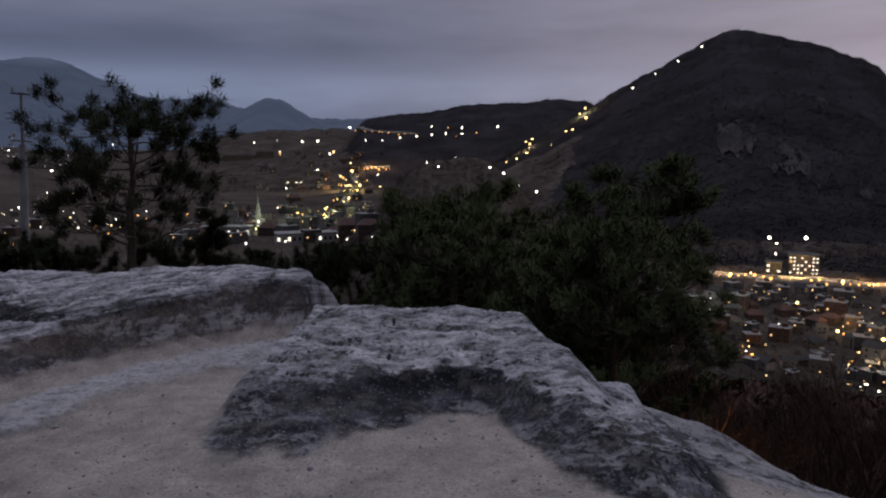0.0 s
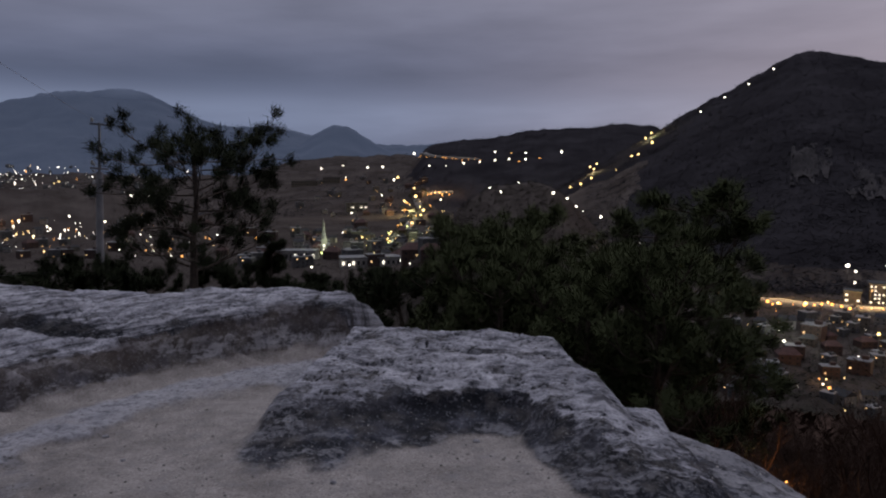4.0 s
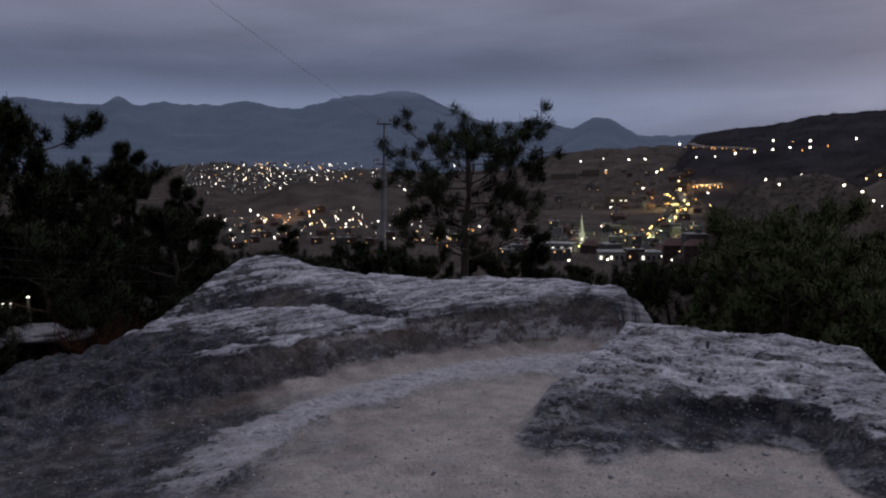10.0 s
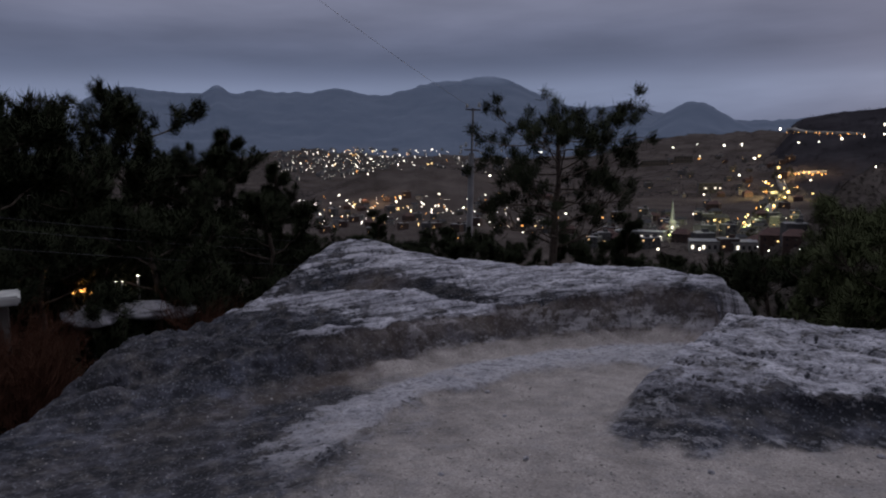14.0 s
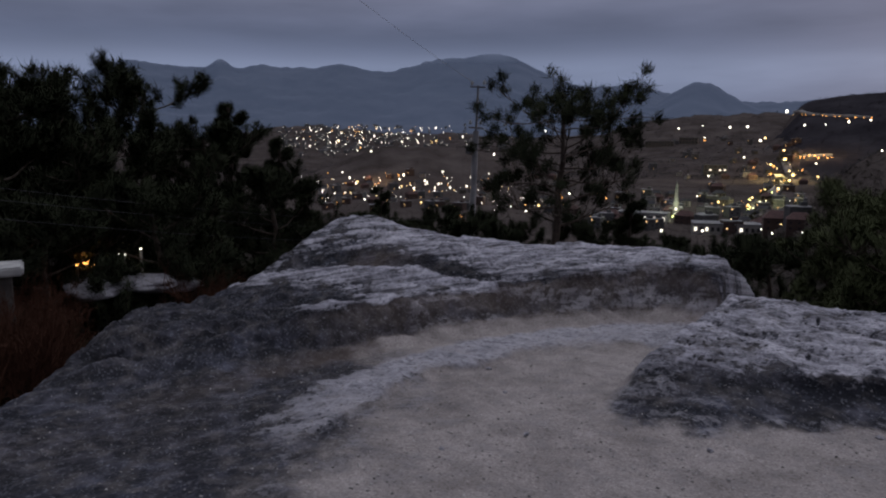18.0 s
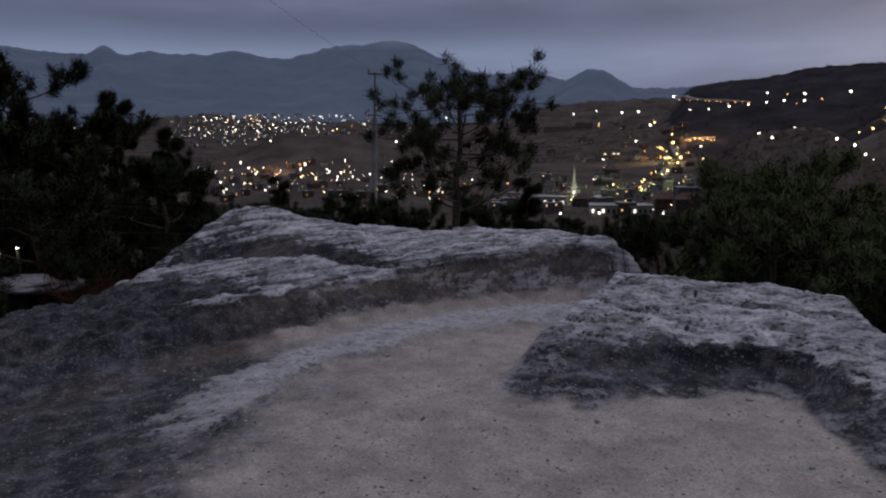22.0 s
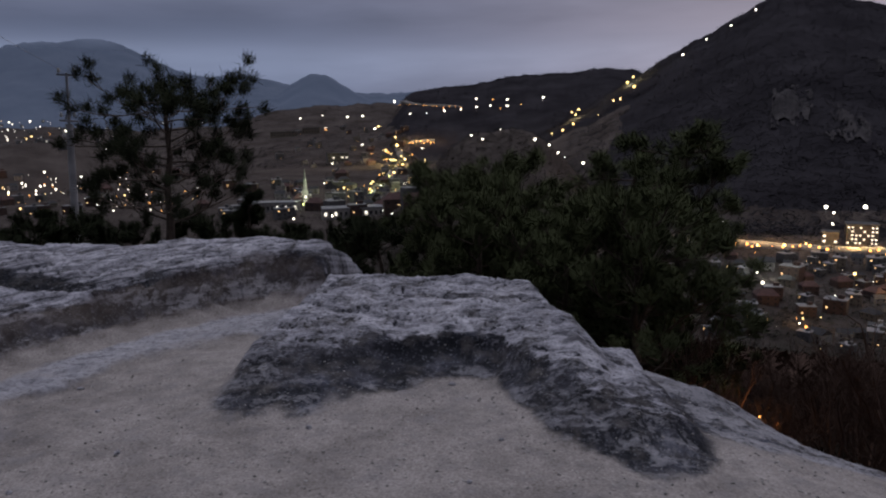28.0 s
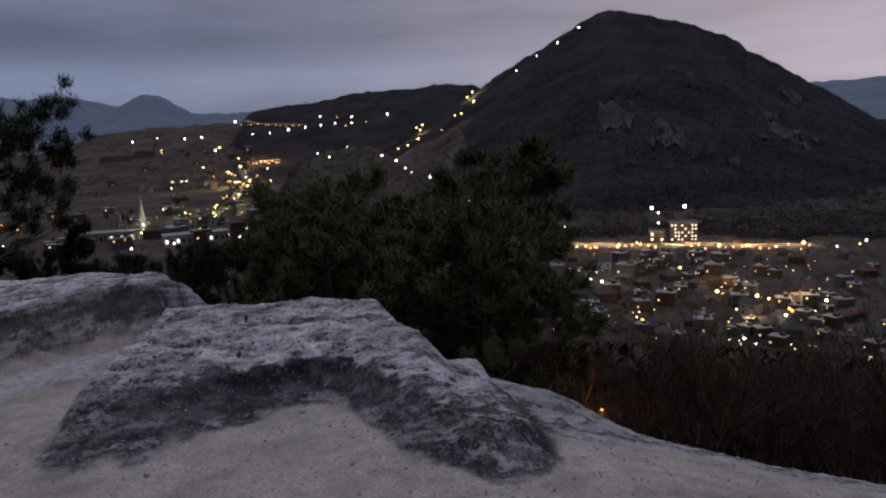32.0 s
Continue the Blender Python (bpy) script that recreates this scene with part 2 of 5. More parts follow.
    hard = calc("SUBTRACT", 1.0, soft)
    n1 = bump_node(m, calc("MULTIPLY", flow, bedded), 0.55, 0.07)
    n2 = bump_node(m, calc("MULTIPLY", calc("PINGPONG", beds, 0.5), calc("MULTIPLY", bedded, hard)), 0.5, 0.03, n1)
    n3 = bump_node(m, calc("MULTIPLY", mid, hard), 0.5, 0.035, n2)
    n4 = bump_node(m, fine, 0.6, 0.012, n3)
    n5 = bump_node(m, near_d, 0.22, 0.005, n4)
    L.new(n5, b.inputs["Normal"])
    return m


def matt(*mats):
    for m in mats:
        m.node_tree.nodes["Principled BSDF"].inputs["Specular IOR Level"].default_value = 0.0


GRANITE = make_granite()
FOREST = mottled("wooded_hillside", (0.0195, 0.0182, 0.0212), (0.0370, 0.0345, 0.0395), 0.012, 1.0)
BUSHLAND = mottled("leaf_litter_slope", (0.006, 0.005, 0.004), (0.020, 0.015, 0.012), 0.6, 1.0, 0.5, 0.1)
BARK = mottled("pine_bark", (0.035, 0.026, 0.020), (0.11, 0.085, 0.070), 14, 0.95, 0.6, 0.02, (1, 1, 0.3))
NEEDLE = mottled("pine_needles", (0.012, 0.014, 0.009), (0.031, 0.035, 0.021), 3, 1.0)
# lighter copy of the needles; brighter exposure to the right is painted in
LIFTED_NEEDLE = mottled("young_pine_needles", (0.030, 0.035, 0.018), (0.074, 0.083, 0.043), 2, 1.0)
TWIG = mottled("bare_twigs", (0.034, 0.022, 0.018), (0.085, 0.056, 0.046), 4, 0.95)
SCRUB = mottled("dry_scrub", (0.040, 0.018, 0.012), (0.10, 0.050, 0.035), 3, 0.95)
CONCRETE = mottled("weathered_concrete", (0.22, 0.22, 0.215), (0.42, 0.42, 0.41), 3, 0.9, 0.4, 0.01)
DARK_CONCRETE = mottled("stained_concrete", (0.05, 0.045, 0.042), (0.13, 0.12, 0.11), 4, 0.95, 0.4, 0.01)
POLE = mottled("pole_concrete", (0.17, 0.17, 0.18), (0.30, 0.30, 0.31), 2, 0.85)
WOODS = mottled("far_trees", (0.0208, 0.0193, 0.0222), (0.0390, 0.0364, 0.0412), 0.012, 1.0)
# haze and glow over the valley are painted into these two lighter browns
BARE_WOODS = mottled("bare_trees", (0.062, 0.052, 0.048), (0.112, 0.095, 0.088), 0.03, 1.0)
VALLEY = mottled("valley_ground", (0.045, 0.0375, 0.0345), (0.085, 0.072, 0.067), 0.02, 1.0)
EVERGREEN = mottled("evergreen_woods", (0.028, 0.026, 0.022), (0.052, 0.047, 0.040), 0.05, 1.0)
ROAD = mottled("road_surface", (0.10, 0.095, 0.09), (0.20, 0.19, 0.18), 0.3, 0.9)
CLIFF = mottled("pale_cliff", (0.032, 0.030, 0.032), (0.066, 0.061, 0.063), 0.04, 0.95)
matt(FOREST, BUSHLAND, NEEDLE, LIFTED_NEEDLE, TWIG, SCRUB, WOODS, BARE_WOODS, VALLEY, EVERGREEN, CLIFF)
STEEL = material("galvanised_steel", (0.18, 0.18, 0.19), 0.5, 0.7)
WIRE = material("grey_cable", (0.04, 0.04, 0.045), 0.7)
# toned lighter than WIRE so the overhead line fades against the sky
PALE_WIRE = material("bare_cable", (0.34, 0.34, 0.36), 0.6)
PLASTER = [mottled("plaster_" + n, tuple(0.7 * v for v in c), c, 0.4, 0.9) for n, c in
           (("white", (0.24, 0.232, 0.228)), ("grey", (0.09, 0.09, 0.094)), ("cream", (0.12, 0.108, 0.094)), ("brick", (0.075, 0.05, 0.045)))]
ROOFS = [mottled("roof_" + n, tuple(0.6 * v for v in c), c, 0.5, 0.85) for n, c in
         (("slate", (0.04, 0.04, 0.044)), ("tile", (0.075, 0.04, 0.037)), ("felt", (0.065, 0.065, 0.066)), ("light", (0.20, 0.20, 0.21)))]
DARK_GLASS = material("dark_window", (0.03, 0.03, 0.035), 0.15)
LIT_WARM = glow_material("lit_window_warm", (1.0, 0.60, 0.26), 1.5)
LIT_WHITE = glow_material("lit_window_white", (1.0, 0.92, 0.78), 1.5)
LAMP_WHITE = glow_material("lamp_white", (1.0, 0.90, 0.74), 6.0)
LAMP_WARM = glow_material("lamp_warm", (1.0, 0.66, 0.25), 5.0)
LAMP_ORANGE = glow_material("lamp_orange", (1.0, 0.42, 0.10), 3.6)
LAMP_GREEN = glow_material("lamp_greenish", (0.86, 0.95, 0.30), 4.0)


# ---- the lie of the land: angles seen from the lookout, in degrees, and distances in metres ----
def hill(r, top, base, start, crest, back, power=1.3):
    """A rise from base at distance start to top at distance crest, falling over the length back behind it."""
    front = np.clip((r - start) / (crest - start), 0, 1) ** power
    behind = np.clip(1 - (r - crest) / back, 0, 1)
    shape = np.where(r < crest, front, behind)
    return base + (top - base) * shape


def far_range(a):
    p = 4.9 * sig((a + 59.6) / 0.55) - 1.35 * sig((a + 23.8) / 1.0) - 1.2 * sig((a + 15.5) / 1.3)
    p = p + 0.5 * gauss(a, -55.2, 1.9) + 0.62 * gauss(a, -49.4, 0.75) + 0.3 * gauss(a, -46.2, 1.6) + 0.42 * gauss(a, -40.6, 1.5)
    return p + 1.15 * gauss(a, -28.3, 3.0) + 0.7 * gauss(a, -32.6, 2.2) + 0.25 * gauss(a, -18.4, 1.6) + 0.07 * fbm(a * 0.9, a * 0, 3, 4)


def small_peak(a):
    return 0.6 + 1.2 * gauss(a, -12.6, 7.0) + 2.0 * gauss(a, -13.5, 2.9) - 1.5 * sig((a + 7.0) / 0.6) + 0.05 * fbm(a * 1.3, a * 0, 5, 4)


def low_hill(a):
    return -1.2 + 2.72 * sig((a + 19.6) / 2.0) - 2.5 * sig((a + 2.5) / 1.5) + 0.06 * fbm(a * 1.5, a * 0, 8, 4)


def foothills(a):
    return -0.4 + 0.9 * gauss(a, -40, 9) + 0.35 * gauss(a, -24, 5) + 0.22 * fbm(a * 0.35, a * 0, 81, 4) - 2.0 * sig((a + 16) / 1.5)


def skyway_ridge(a):
    return 0.2 + 2.25 * sig((a + 7.1) / 0.42) + 0.105 * (a + 6) - 14 * sig((a - 15.5) / 1.5) + 0.10 * fbm(a * 0.8, a * 0, 11, 5)


def big_mountain(a):
    p = softmin(2.2, 2.75 + 0.565 * (a - 10.6), 8.55 - 0.27 * (a - 22.0), 6.1 - 0.66 * (a - 29.3))
    return p + 0.10 * fbm(a * 0.8, a * 0, 21, 5)


def knoll(a):
    return -9 + 8.3 * np.exp(-np.abs((a - 1.0) / 7.4) ** 2.6) + 0.12 * fbm(a * 0.7, a * 0, 31, 4)


def town_hill(a):
    return -3.9 + 3.0 * np.exp(-np.abs((a + 34.0) / 8.5) ** 3) + 0.08 * fbm(a * 0.6, a * 0, 41, 4)


def up(r, el):
    return EYE.z + r * np.tan(np.radians(el))


def land(a, r):
    """Height of the ground at azimuth a (degrees, to the right of straight ahead) and distance r."""
    left = sig((-a - 38) / 5)
    near = -0.3 - 0.30 * (r - 4) * (1 - 0.72 * left * sstep(60, 20, r)) - 1.1 * sstep(5, 9, r) * (1 - 0.6 * left)
    valley = -61 + 0.035 * np.clip(r - 1250, 0, 1500) + 2.5 * fbm(a * 0.15, r * 0.004, 51, 3)
    near = near - 2.2 * sstep(8.5, 5.5, r)
    z = np.maximum(near, valley)
    rough = fbm(a * 0.35, np.log(r) * 14, 61, 5)
    fine = fbm(a * 2.0, np.log(r) * 60, 71, 4)
    m = valley
    parts = [
        (far_range(a), 2500, 4300, 900, 1.25, 30), (small_peak(a), 2600, 3700, 900, 1.3, 18), (low_hill(a), 1500, 2100, 500, 1.2, 7), (foothills(a), 1350, 2350, 700, 1.0, 12),
        (skyway_ridge(a), 1050, 1900, 900, 1.15, 9), (big_mountain(a), 430, 1300, 900, 1.15, 9),
        (knoll(a), 170, 380, 190, 1.0, 2.5), (town_hill(a), 860, 1080, 260, 1.0, 4)]
    for top, start, crest, back, power, amp in parts:
        t = up(crest, top)
        h = np.where(t > valley, hill(r, t, valley - 6, start, crest, back, power), -500)
        shape = np.where(t > valley, np.clip((h - valley + 6) / np.maximum(t - valley + 6, 1), 0, 1), 0)
        h = h + amp * shape * (1 - 0.85 * shape) * (1.6 * rough) + 0.10 * amp * shape * fine
        m = np.maximum(m, h)
    return np.maximum(z, m) + 0.15 * fine * sstep(12, 60, r)


def land_xy(x, y):
    dx, dy = x - EYE.x, y - EYE.y
    return land(np.degrees(np.arctan2(dx, dy)), np.hypot(dx, dy))


REACH = np.geomspace(20, 4600, 1400)


def spot(a, el, near=20.0):
    """Where the sight line at azimuth a and elevation el first meets the land past the distance near: x, y, z and distance."""
    r = REACH[REACH >= near]
    g = land(np.full_like(r, a), r)
    hit = np.nonzero(g >= up(r, el))[0]
    i = hit[0] if len(hit) else int(np.argmax((g - up(r, el)) / r))
    x, y = EYE.x + r[i] * math.sin(radians(a)), EYE.y + r[i] * math.cos(radians(a))
    return x, y, float(g[i]), float(r[i])


def place(a, r):
    x, y = EYE.x + r * math.sin(radians(a)), EYE.y + r * math.cos(radians(a))
    return x, y, float(land(np.array([float(a)]), np.array([float(r)]))[0])


def mesh_from(name, verts, faces, mats, smooth=True, attrs=None):
    me = bpy.data.meshes.new(name)
    verts, faces = np.asarray(verts, np.float32), np.asarray(faces, np.int32)
    k = faces.shape[1]
    me.vertices.add(len(verts))
    me.vertices.foreach_set("co", verts.ravel())
    me.loops.add(faces.size)
    me.loops.foreach_set("vertex_index", faces.ravel())
    me.polygons.add(len(faces))
    me.polygons.foreach_set("loop_start", np.arange(0, faces.size, k, dtype=np.int32))
    if smooth:
        me.polygons.foreach_set("use_smooth", np.ones(len(faces), bool))
    for n, v in (attrs or {}).items():
        me.attributes.new(n, "FLOAT", "POINT").data.foreach_set("value", np.asarray(v, np.float32))
    me.update(calc_edges=True)
    for m in mats if isinstance(mats, (list, tuple)) else [mats]:
        me.materials.append(m)
    return me


def grid_faces(n, m):
    i = np.arange(n * m).reshape(n, m)
    return np.stack([i[:-1, :-1], i[1:, :-1], i[1:, 1:], i[:-1, 1:]], -1).reshape(-1, 4)


def cut(name, verts, faces, keep, mats, attrs=None):
    """The faces named by keep as a mesh of their own."""
    f = faces[keep]
    used, inv = np.unique(f, return_inverse=True)
    return mesh_from(name, verts[used], inv.reshape(f.shape), mats, True, {k: v[used] for k, v in (attrs or {}).items()})


def build_land():
    az = np.concatenate([np.arange(-180, -76, 4.0), np.arange(-76, 52, 0.13), np.arange(52, 180, 4.0), [180.0]])
    r = np.concatenate([np.geomspace(4.6, 170, 90), np.geomspace(174, 4700, 250)])
    A, R = np.meshgrid(az, r, indexing="ij")
    Z = land(A, R)
    Z = np.where((np.abs(A + 12) > 68) & (R < 9), np.minimum(Z, -1.2), Z)
    V = np.stack([EYE.x + R * np.sin(np.radians(A)), EYE.y + R * np.cos(np.radians(A)), Z], -1).reshape(-1, 3)
    F = grid_faces(len(az), len(r))
    a, rr = A.reshape(-1)[F].mean(1), R.reshape(-1)[F].mean(1)
    inside = (a > -77) & (a < 53)
    big = inside & (rr > 430) & (rr < 2300) & (a > 9.0 + 1.6 * fbm(rr * 0.006, rr * 0, 93, 4)) & (land(a, rr) > -56)
    farr = inside & (rr > 2500)
    ridge = inside & (rr > 1050) & (rr <= 2500) & (a > -7.0 + 1.2 * fbm(rr * 0.006, a * 0, 91, 3)) & ~big
    close = rr < 170
    rest = ~(big | farr | ridge | close)
    for nm, keep, mat, label, cat in (
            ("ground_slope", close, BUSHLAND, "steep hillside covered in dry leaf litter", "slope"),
            ("ground_valley", rest, VALLEY, "dark wooded valley floor with low hills", "ground"),
            ("mountain_east", big, FOREST, "steep wooded mountain with bare rock faces", "mountain"),
            ("ridge_north", ridge, FOREST, "long wooded ridge with a lit road", "ridge"),
            ("backdrop_range", farr, FAR_RANGE, "distant mountain range in painted blue haze under low cloud", "mountain")):
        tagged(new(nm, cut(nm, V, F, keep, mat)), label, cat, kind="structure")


def make_far():
    """Mountains kilometres off: dim, with the blue haze of the air painted in as a faint glow."""
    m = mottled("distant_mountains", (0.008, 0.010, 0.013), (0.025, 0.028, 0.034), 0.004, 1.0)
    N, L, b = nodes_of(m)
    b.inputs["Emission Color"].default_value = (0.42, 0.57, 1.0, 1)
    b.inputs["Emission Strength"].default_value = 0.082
    # low cloud over the highest summit, painted by fading the material to clear
    geo, sep, clear, mix = (N.new("ShaderNode" + k) for k in ("NewGeometry", "SeparateXYZ", "BsdfTransparent", "MixShader"))
    rise, fade = N.new("ShaderNodeMath"), N.new("ShaderNodeMapRange")
    L.new(geo.outputs["Position"], sep.inputs[0])
    rise.operation = "MULTIPLY_ADD"
    L.new(noise_node(m, 0.0022, 4), rise.inputs[0])
    rise.inputs[1].default_value = 160
    L.new(sep.outputs[2], rise.inputs[2])
    fade.interpolation_type = "SMOOTHSTEP"
    fade.inputs["From Min"].default_value, fade.inputs["From Max"].default_value = 455, 590
    fade.inputs["To Max"].default_value = 1.0
    L.new(rise.outputs[0], fade.inputs["Value"])
    L.new(fade.outputs["Result"], mix.inputs[0])
    L.new(b.outputs[0], mix.inputs[1])
    L.new(clear.outputs[0], mix.inputs[2])
    L.new(mix.outputs[0], N["Material Output"].inputs[0])
    return m


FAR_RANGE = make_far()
build_land()


# ---- the rock outcrop ----
TOP, PEAK, FALL, BACK = 0.28, 0.17, 0.27, 6.9       # heights of the ledge


def terraced(n, k):
    """Noise drawn out into small steps with lips."""
    v = n * k
    return (v - np.sin(2 * math.pi * v) / (2 * math.pi)) / k


def rock_heights(x, y):
    """Height of the outcrop, and how sandy, lichened (with painted shade) and rusty it is."""
    wob = 0.06 * fbm(x * 1.1, y * 1.1, 101, 4)
    sand = -0.045 * y - 0.085 * np.log1p(np.exp(4 * (-x - 1.6))) / 4
    d = np.clip(x - 0.6, 0, None)
    apron = np.where(d < 1.2, 0.2 * d * d, 0.288 + 0.42 * (d - 1.2)) * np.clip(y / 4.7, 0.3, 1.2) ** 2
    sand = sand - apron
    floor = sand + 0.010 * fbm(x * 2.2, y * 2.2, 111, 4)
    # the hollow way between the rocks, and the ledge west of it in two terraces
    turn = np.degrees(np.arctan2(x + 1.1, y - 3.6))
    e = np.sqrt(((x + 1.1) / 2.2) ** 2 + ((y - 3.6) / 2.85) ** 2) + 0.4 * wob
    foot_e = np.interp(turn, (-150, -115, -90, -73, -44, -11), (1.45, 1.32, 1.19, 1.07, 1.01, 0.965))
    rim_e = np.interp(turn, (-150, -120, -100, -86, -76, -64, -47, -37, -27, -18, -8), (2.9, 2.5, 1.85, 1.50, 1.31, 1.22, 1.19, 1.17, 1.13, 1.11, 1.08))
    along, out_ = x * 0.75 + y * 0.65, y * 0.75 - x * 0.65
    jag = 0.030 * fbm(along * 1.3, out_ * 1.6, 136, 3, 0.5)
    q = (e + jag - foot_e) / (rim_e - foot_e)
    low = 0.05 + 0.06 * (y - 4.7) - 0.06 * np.clip(-4.2 - x, 0, None) ** 1.5 - 0.07 * gauss(np.degrees(np.arctan2(x - 0.15, y + 0.17)), -51.5, 3.0) * sstep(-4.4, -5.0, x)
    high = TOP - 0.02 * (x + 4.0) + 0.10 * sstep(-3.6, -2.2, x) + PEAK * gauss(x, -5.9, 0.5) * gauss(y, 7.2, 0.8)
    high = high - 0.02 * gauss(x, -2.0, 0.8) * sstep(7.6, 8.8, y) - 0.20 * sstep(-1.75, -0.8, x) * sstep(6.2, 7.4, y) - (0.15 + 0.15 * sstep(-4.0, -3.0, x)) * np.clip(6.95 - y, 0, 1.2) - FALL * np.clip(y - BACK, 0, None) ** 1.3 - 0.35 * np.clip(-6.0 - x, 0, None)
    s = y - (5.98 + 0.10 * (x + 4.0)) + 1.2 * wob + 0.10 * fbm(x * 2.4, y * 0, 125, 4)
    hollow = sstep(-5.3, -4.9, x) * sstep(-3.45, -3.75, x)
    s = s - 0.10 * hollow
    ramp_ = 0.10 + 0.42 * (1 - hollow)
    step = sstep(-1.3 * ramp_, 0.7 * ramp_, s) * sstep(-7.4, -5.6, x) + sstep(-5.6, -7.4, x) * sstep(-1.4, 0.6, s)
    step = np.maximum(step, sstep(-3.5, -2.7, x + 0.2 * (5.5 - y)))
    dome = low + (high - low) * step - 0.05 * hollow * gauss(s, -0.12, 0.14)
    # bedding: long flakes that follow the edge of the ledge
    ledge = fbm(along * 1.7, out_ * 5.5 + 0.35 * along, 121, 6, 0.55)
    seam = np.abs(fbm(along * 1.3 + 7, out_ * 6.5 + 0.5 * along, 131, 5, 0.6))
    flake = terraced(ledge, 2.2)
    dome = dome + (0.065 - 0.03 * sstep(6.3, 7.0, y)) * flake - 0.045 * sstep(0.07, 0.0, seam)
    # the groove that parts the western flank from the shelf
    rift = x + 4.62 - 0.55 * (y - 3.6) + 1.6 * wob
    flank_ = sstep(0.10, -0.35, rift) * sstep(5.2, 4.2, y)
    dome = dome - 0.09 * gauss(rift, 0.0, 0.16) * sstep(4.9, 4.3, y)
    left = 0.26 * sstep(-0.05, 0.60, q) + 0.74 * sstep(0.42, 1.14, q)
    tier = 3.2 * left + 0.9 * fbm(along * 1.1, out_ * 0.5, 138, 4)
    left = left + 0.16 * left * (1 - left) * np.sin(2 * math.pi * tier)
    span = sstep(-0.50, -1.15, x + 0.06 * (y - 6.5)) * np.maximum(sstep(2.2, 3.2, y), sstep(-1.6, -2.6, x))
    left = left * span
    strip_e = e + 0.03 * fbm(x * 3.4, y * 3.4, 137, 5)
    strip = sstep(0.735, 0.80, strip_e) * sstep(-0.4, -1.2, x) * sstep(1.9, 3.3, y)
    h = floor + 0.055 * strip * sstep(2.2, 3.6, y)
    h = h + (dome - h) * left
    # the tilted block: a foot line on the sand, a crest line above a hollowed face, and the rippled top
    yf = np.interp(x, (-1.7, -1.35, -1.2, -0.9, -0.57, -0.24, 0.10, 0.33, 0.47, 0.64, 0.83, 1.0, 1.25, 1.42, 1.7),
                   (4.2, 3.70, 3.56, 3.60, 3.82, 4.16, 4.42, 4.30, 3.80, 3.34, 3.06, 2.92, 2.94, 3.22, 3.9)) + 1.1 * wob
    yc = np.interp(x, (-1.5, -1.1, -0.8, -0.5, 0.0, 0.35, 0.55, 0.8, 1.05, 1.3, 1.6), (4.42, 4.38, 4.46, 4.60, 4.74, 4.66, 4.38, 3.98, 3.70, 3.62, 3.9)) + 0.7 * wob
    yb = 5.48 - 0.185 * x + 0.5 * wob
    zc = np.interp(x, (-1.4, -0.9, 0.0, 0.5, 0.8, 1.1, 1.4, 1.7), (-0.06, -0.015, 0.005, -0.01, -0.03, -0.075, -0.16, -0.33))
    pro = (y - yf) / np.maximum(yc - yf, 0.12)
    climb = np.clip(pro, 0, 1)
    face = floor + (zc - floor) * (0.42 * climb + 0.58 * climb ** 2.4) - 0.035 * sstep(0.3, 0.8, climb) * sstep(1.0, 0.8, climb) * gauss(x, -0.2, 0.7)
    rise = np.clip((y - yc) / np.maximum(yb - yc, 0.3), 0, 1.2) ** 0.85
    ripple = fbm(x * 1.5 + 0.3 * y, y * 6.5 + x * 1.1, 141, 6, 0.58)
    groove = np.abs(fbm(x * 1.4, y * 7.5 + x * 1.5, 155, 5, 0.6))
    rough = fbm(x * 9, y * 9, 156, 4, 0.6)
    zb = 0.235 - 0.30 * np.clip(x - 0.70, 0, None) - 1.2 * np.clip(x - 0.86, 0, None)
    top = zc + np.maximum(zb - zc, -0.04) * rise
    flags = 0.022 * terraced(ripple, 2.4) - 0.022 * sstep(0.09, 0.0, groove)
    top = np.where(climb < 1, face, top) + flags * sstep(0.55, 1.0, climb) + 0.010 * rough * sstep(0.1, 0.4, climb) * sstep(1.2, 0.9, climb + rise)
    xl = -1.36 + 0.22 * sstep(4.6, 5.7, y) + wob
    xr = 0.68 + 0.36 * (5.35 - y) + wob
    block = sstep(xl - 0.10, xl + 0.12, x) * sstep(xr + 0.16, xr - 0.10, x) * sstep(0, 0.10, climb)
    arm = sstep(0.45, 0.75, x) * sstep(1.58, 1.38, x + 0.12 * (y - 3.6)) * sstep(0, 0.12, climb) * sstep(5.3, 4.7, y)
    h = np.where(block > 0, h + (np.maximum(top, h) - h) * block, h)
    # shoulder that runs down on its right
    spread = h + 0.11 * gauss(x, 1.85, 0.36) * gauss(y, 4.75, 0.4)
    h = np.maximum(spread, h + (top - h) * arm) + 0.03 * arm * fbm(x * 4, y * 4, 161, 4)
    # outer edges, past which the rock breaks off
    back = sstep(yb, yb + 0.5, y) * sstep(-1.35, -1.0, x)
    xe = -5.75 - 0.10 * (y - 4.2) + np.where(y < 3.6, 0.45 * (3.6 - y), 0) + 2 * wob
    west = np.clip(xe - x, 0, None)
    ye = 5.05 - 0.10 * (x - 1.0) - 0.26 * np.clip(x - 1.6, 0, None) ** 1.4 + 1.5 * wob
    east = np.clip(y - ye, 0, None) * sstep(0.6, 1.0, x)
    north = np.clip(np.hypot(x + 4.0, y - 6.0) - 5.6, 0, None) * sstep(7, 8, y)
    h = h - 2.2 * back * np.clip(y - yb, 0, None) - 0.9 * west ** 1.2 - 1.4 * east - 0.8 * north
    body = np.maximum(block, arm)
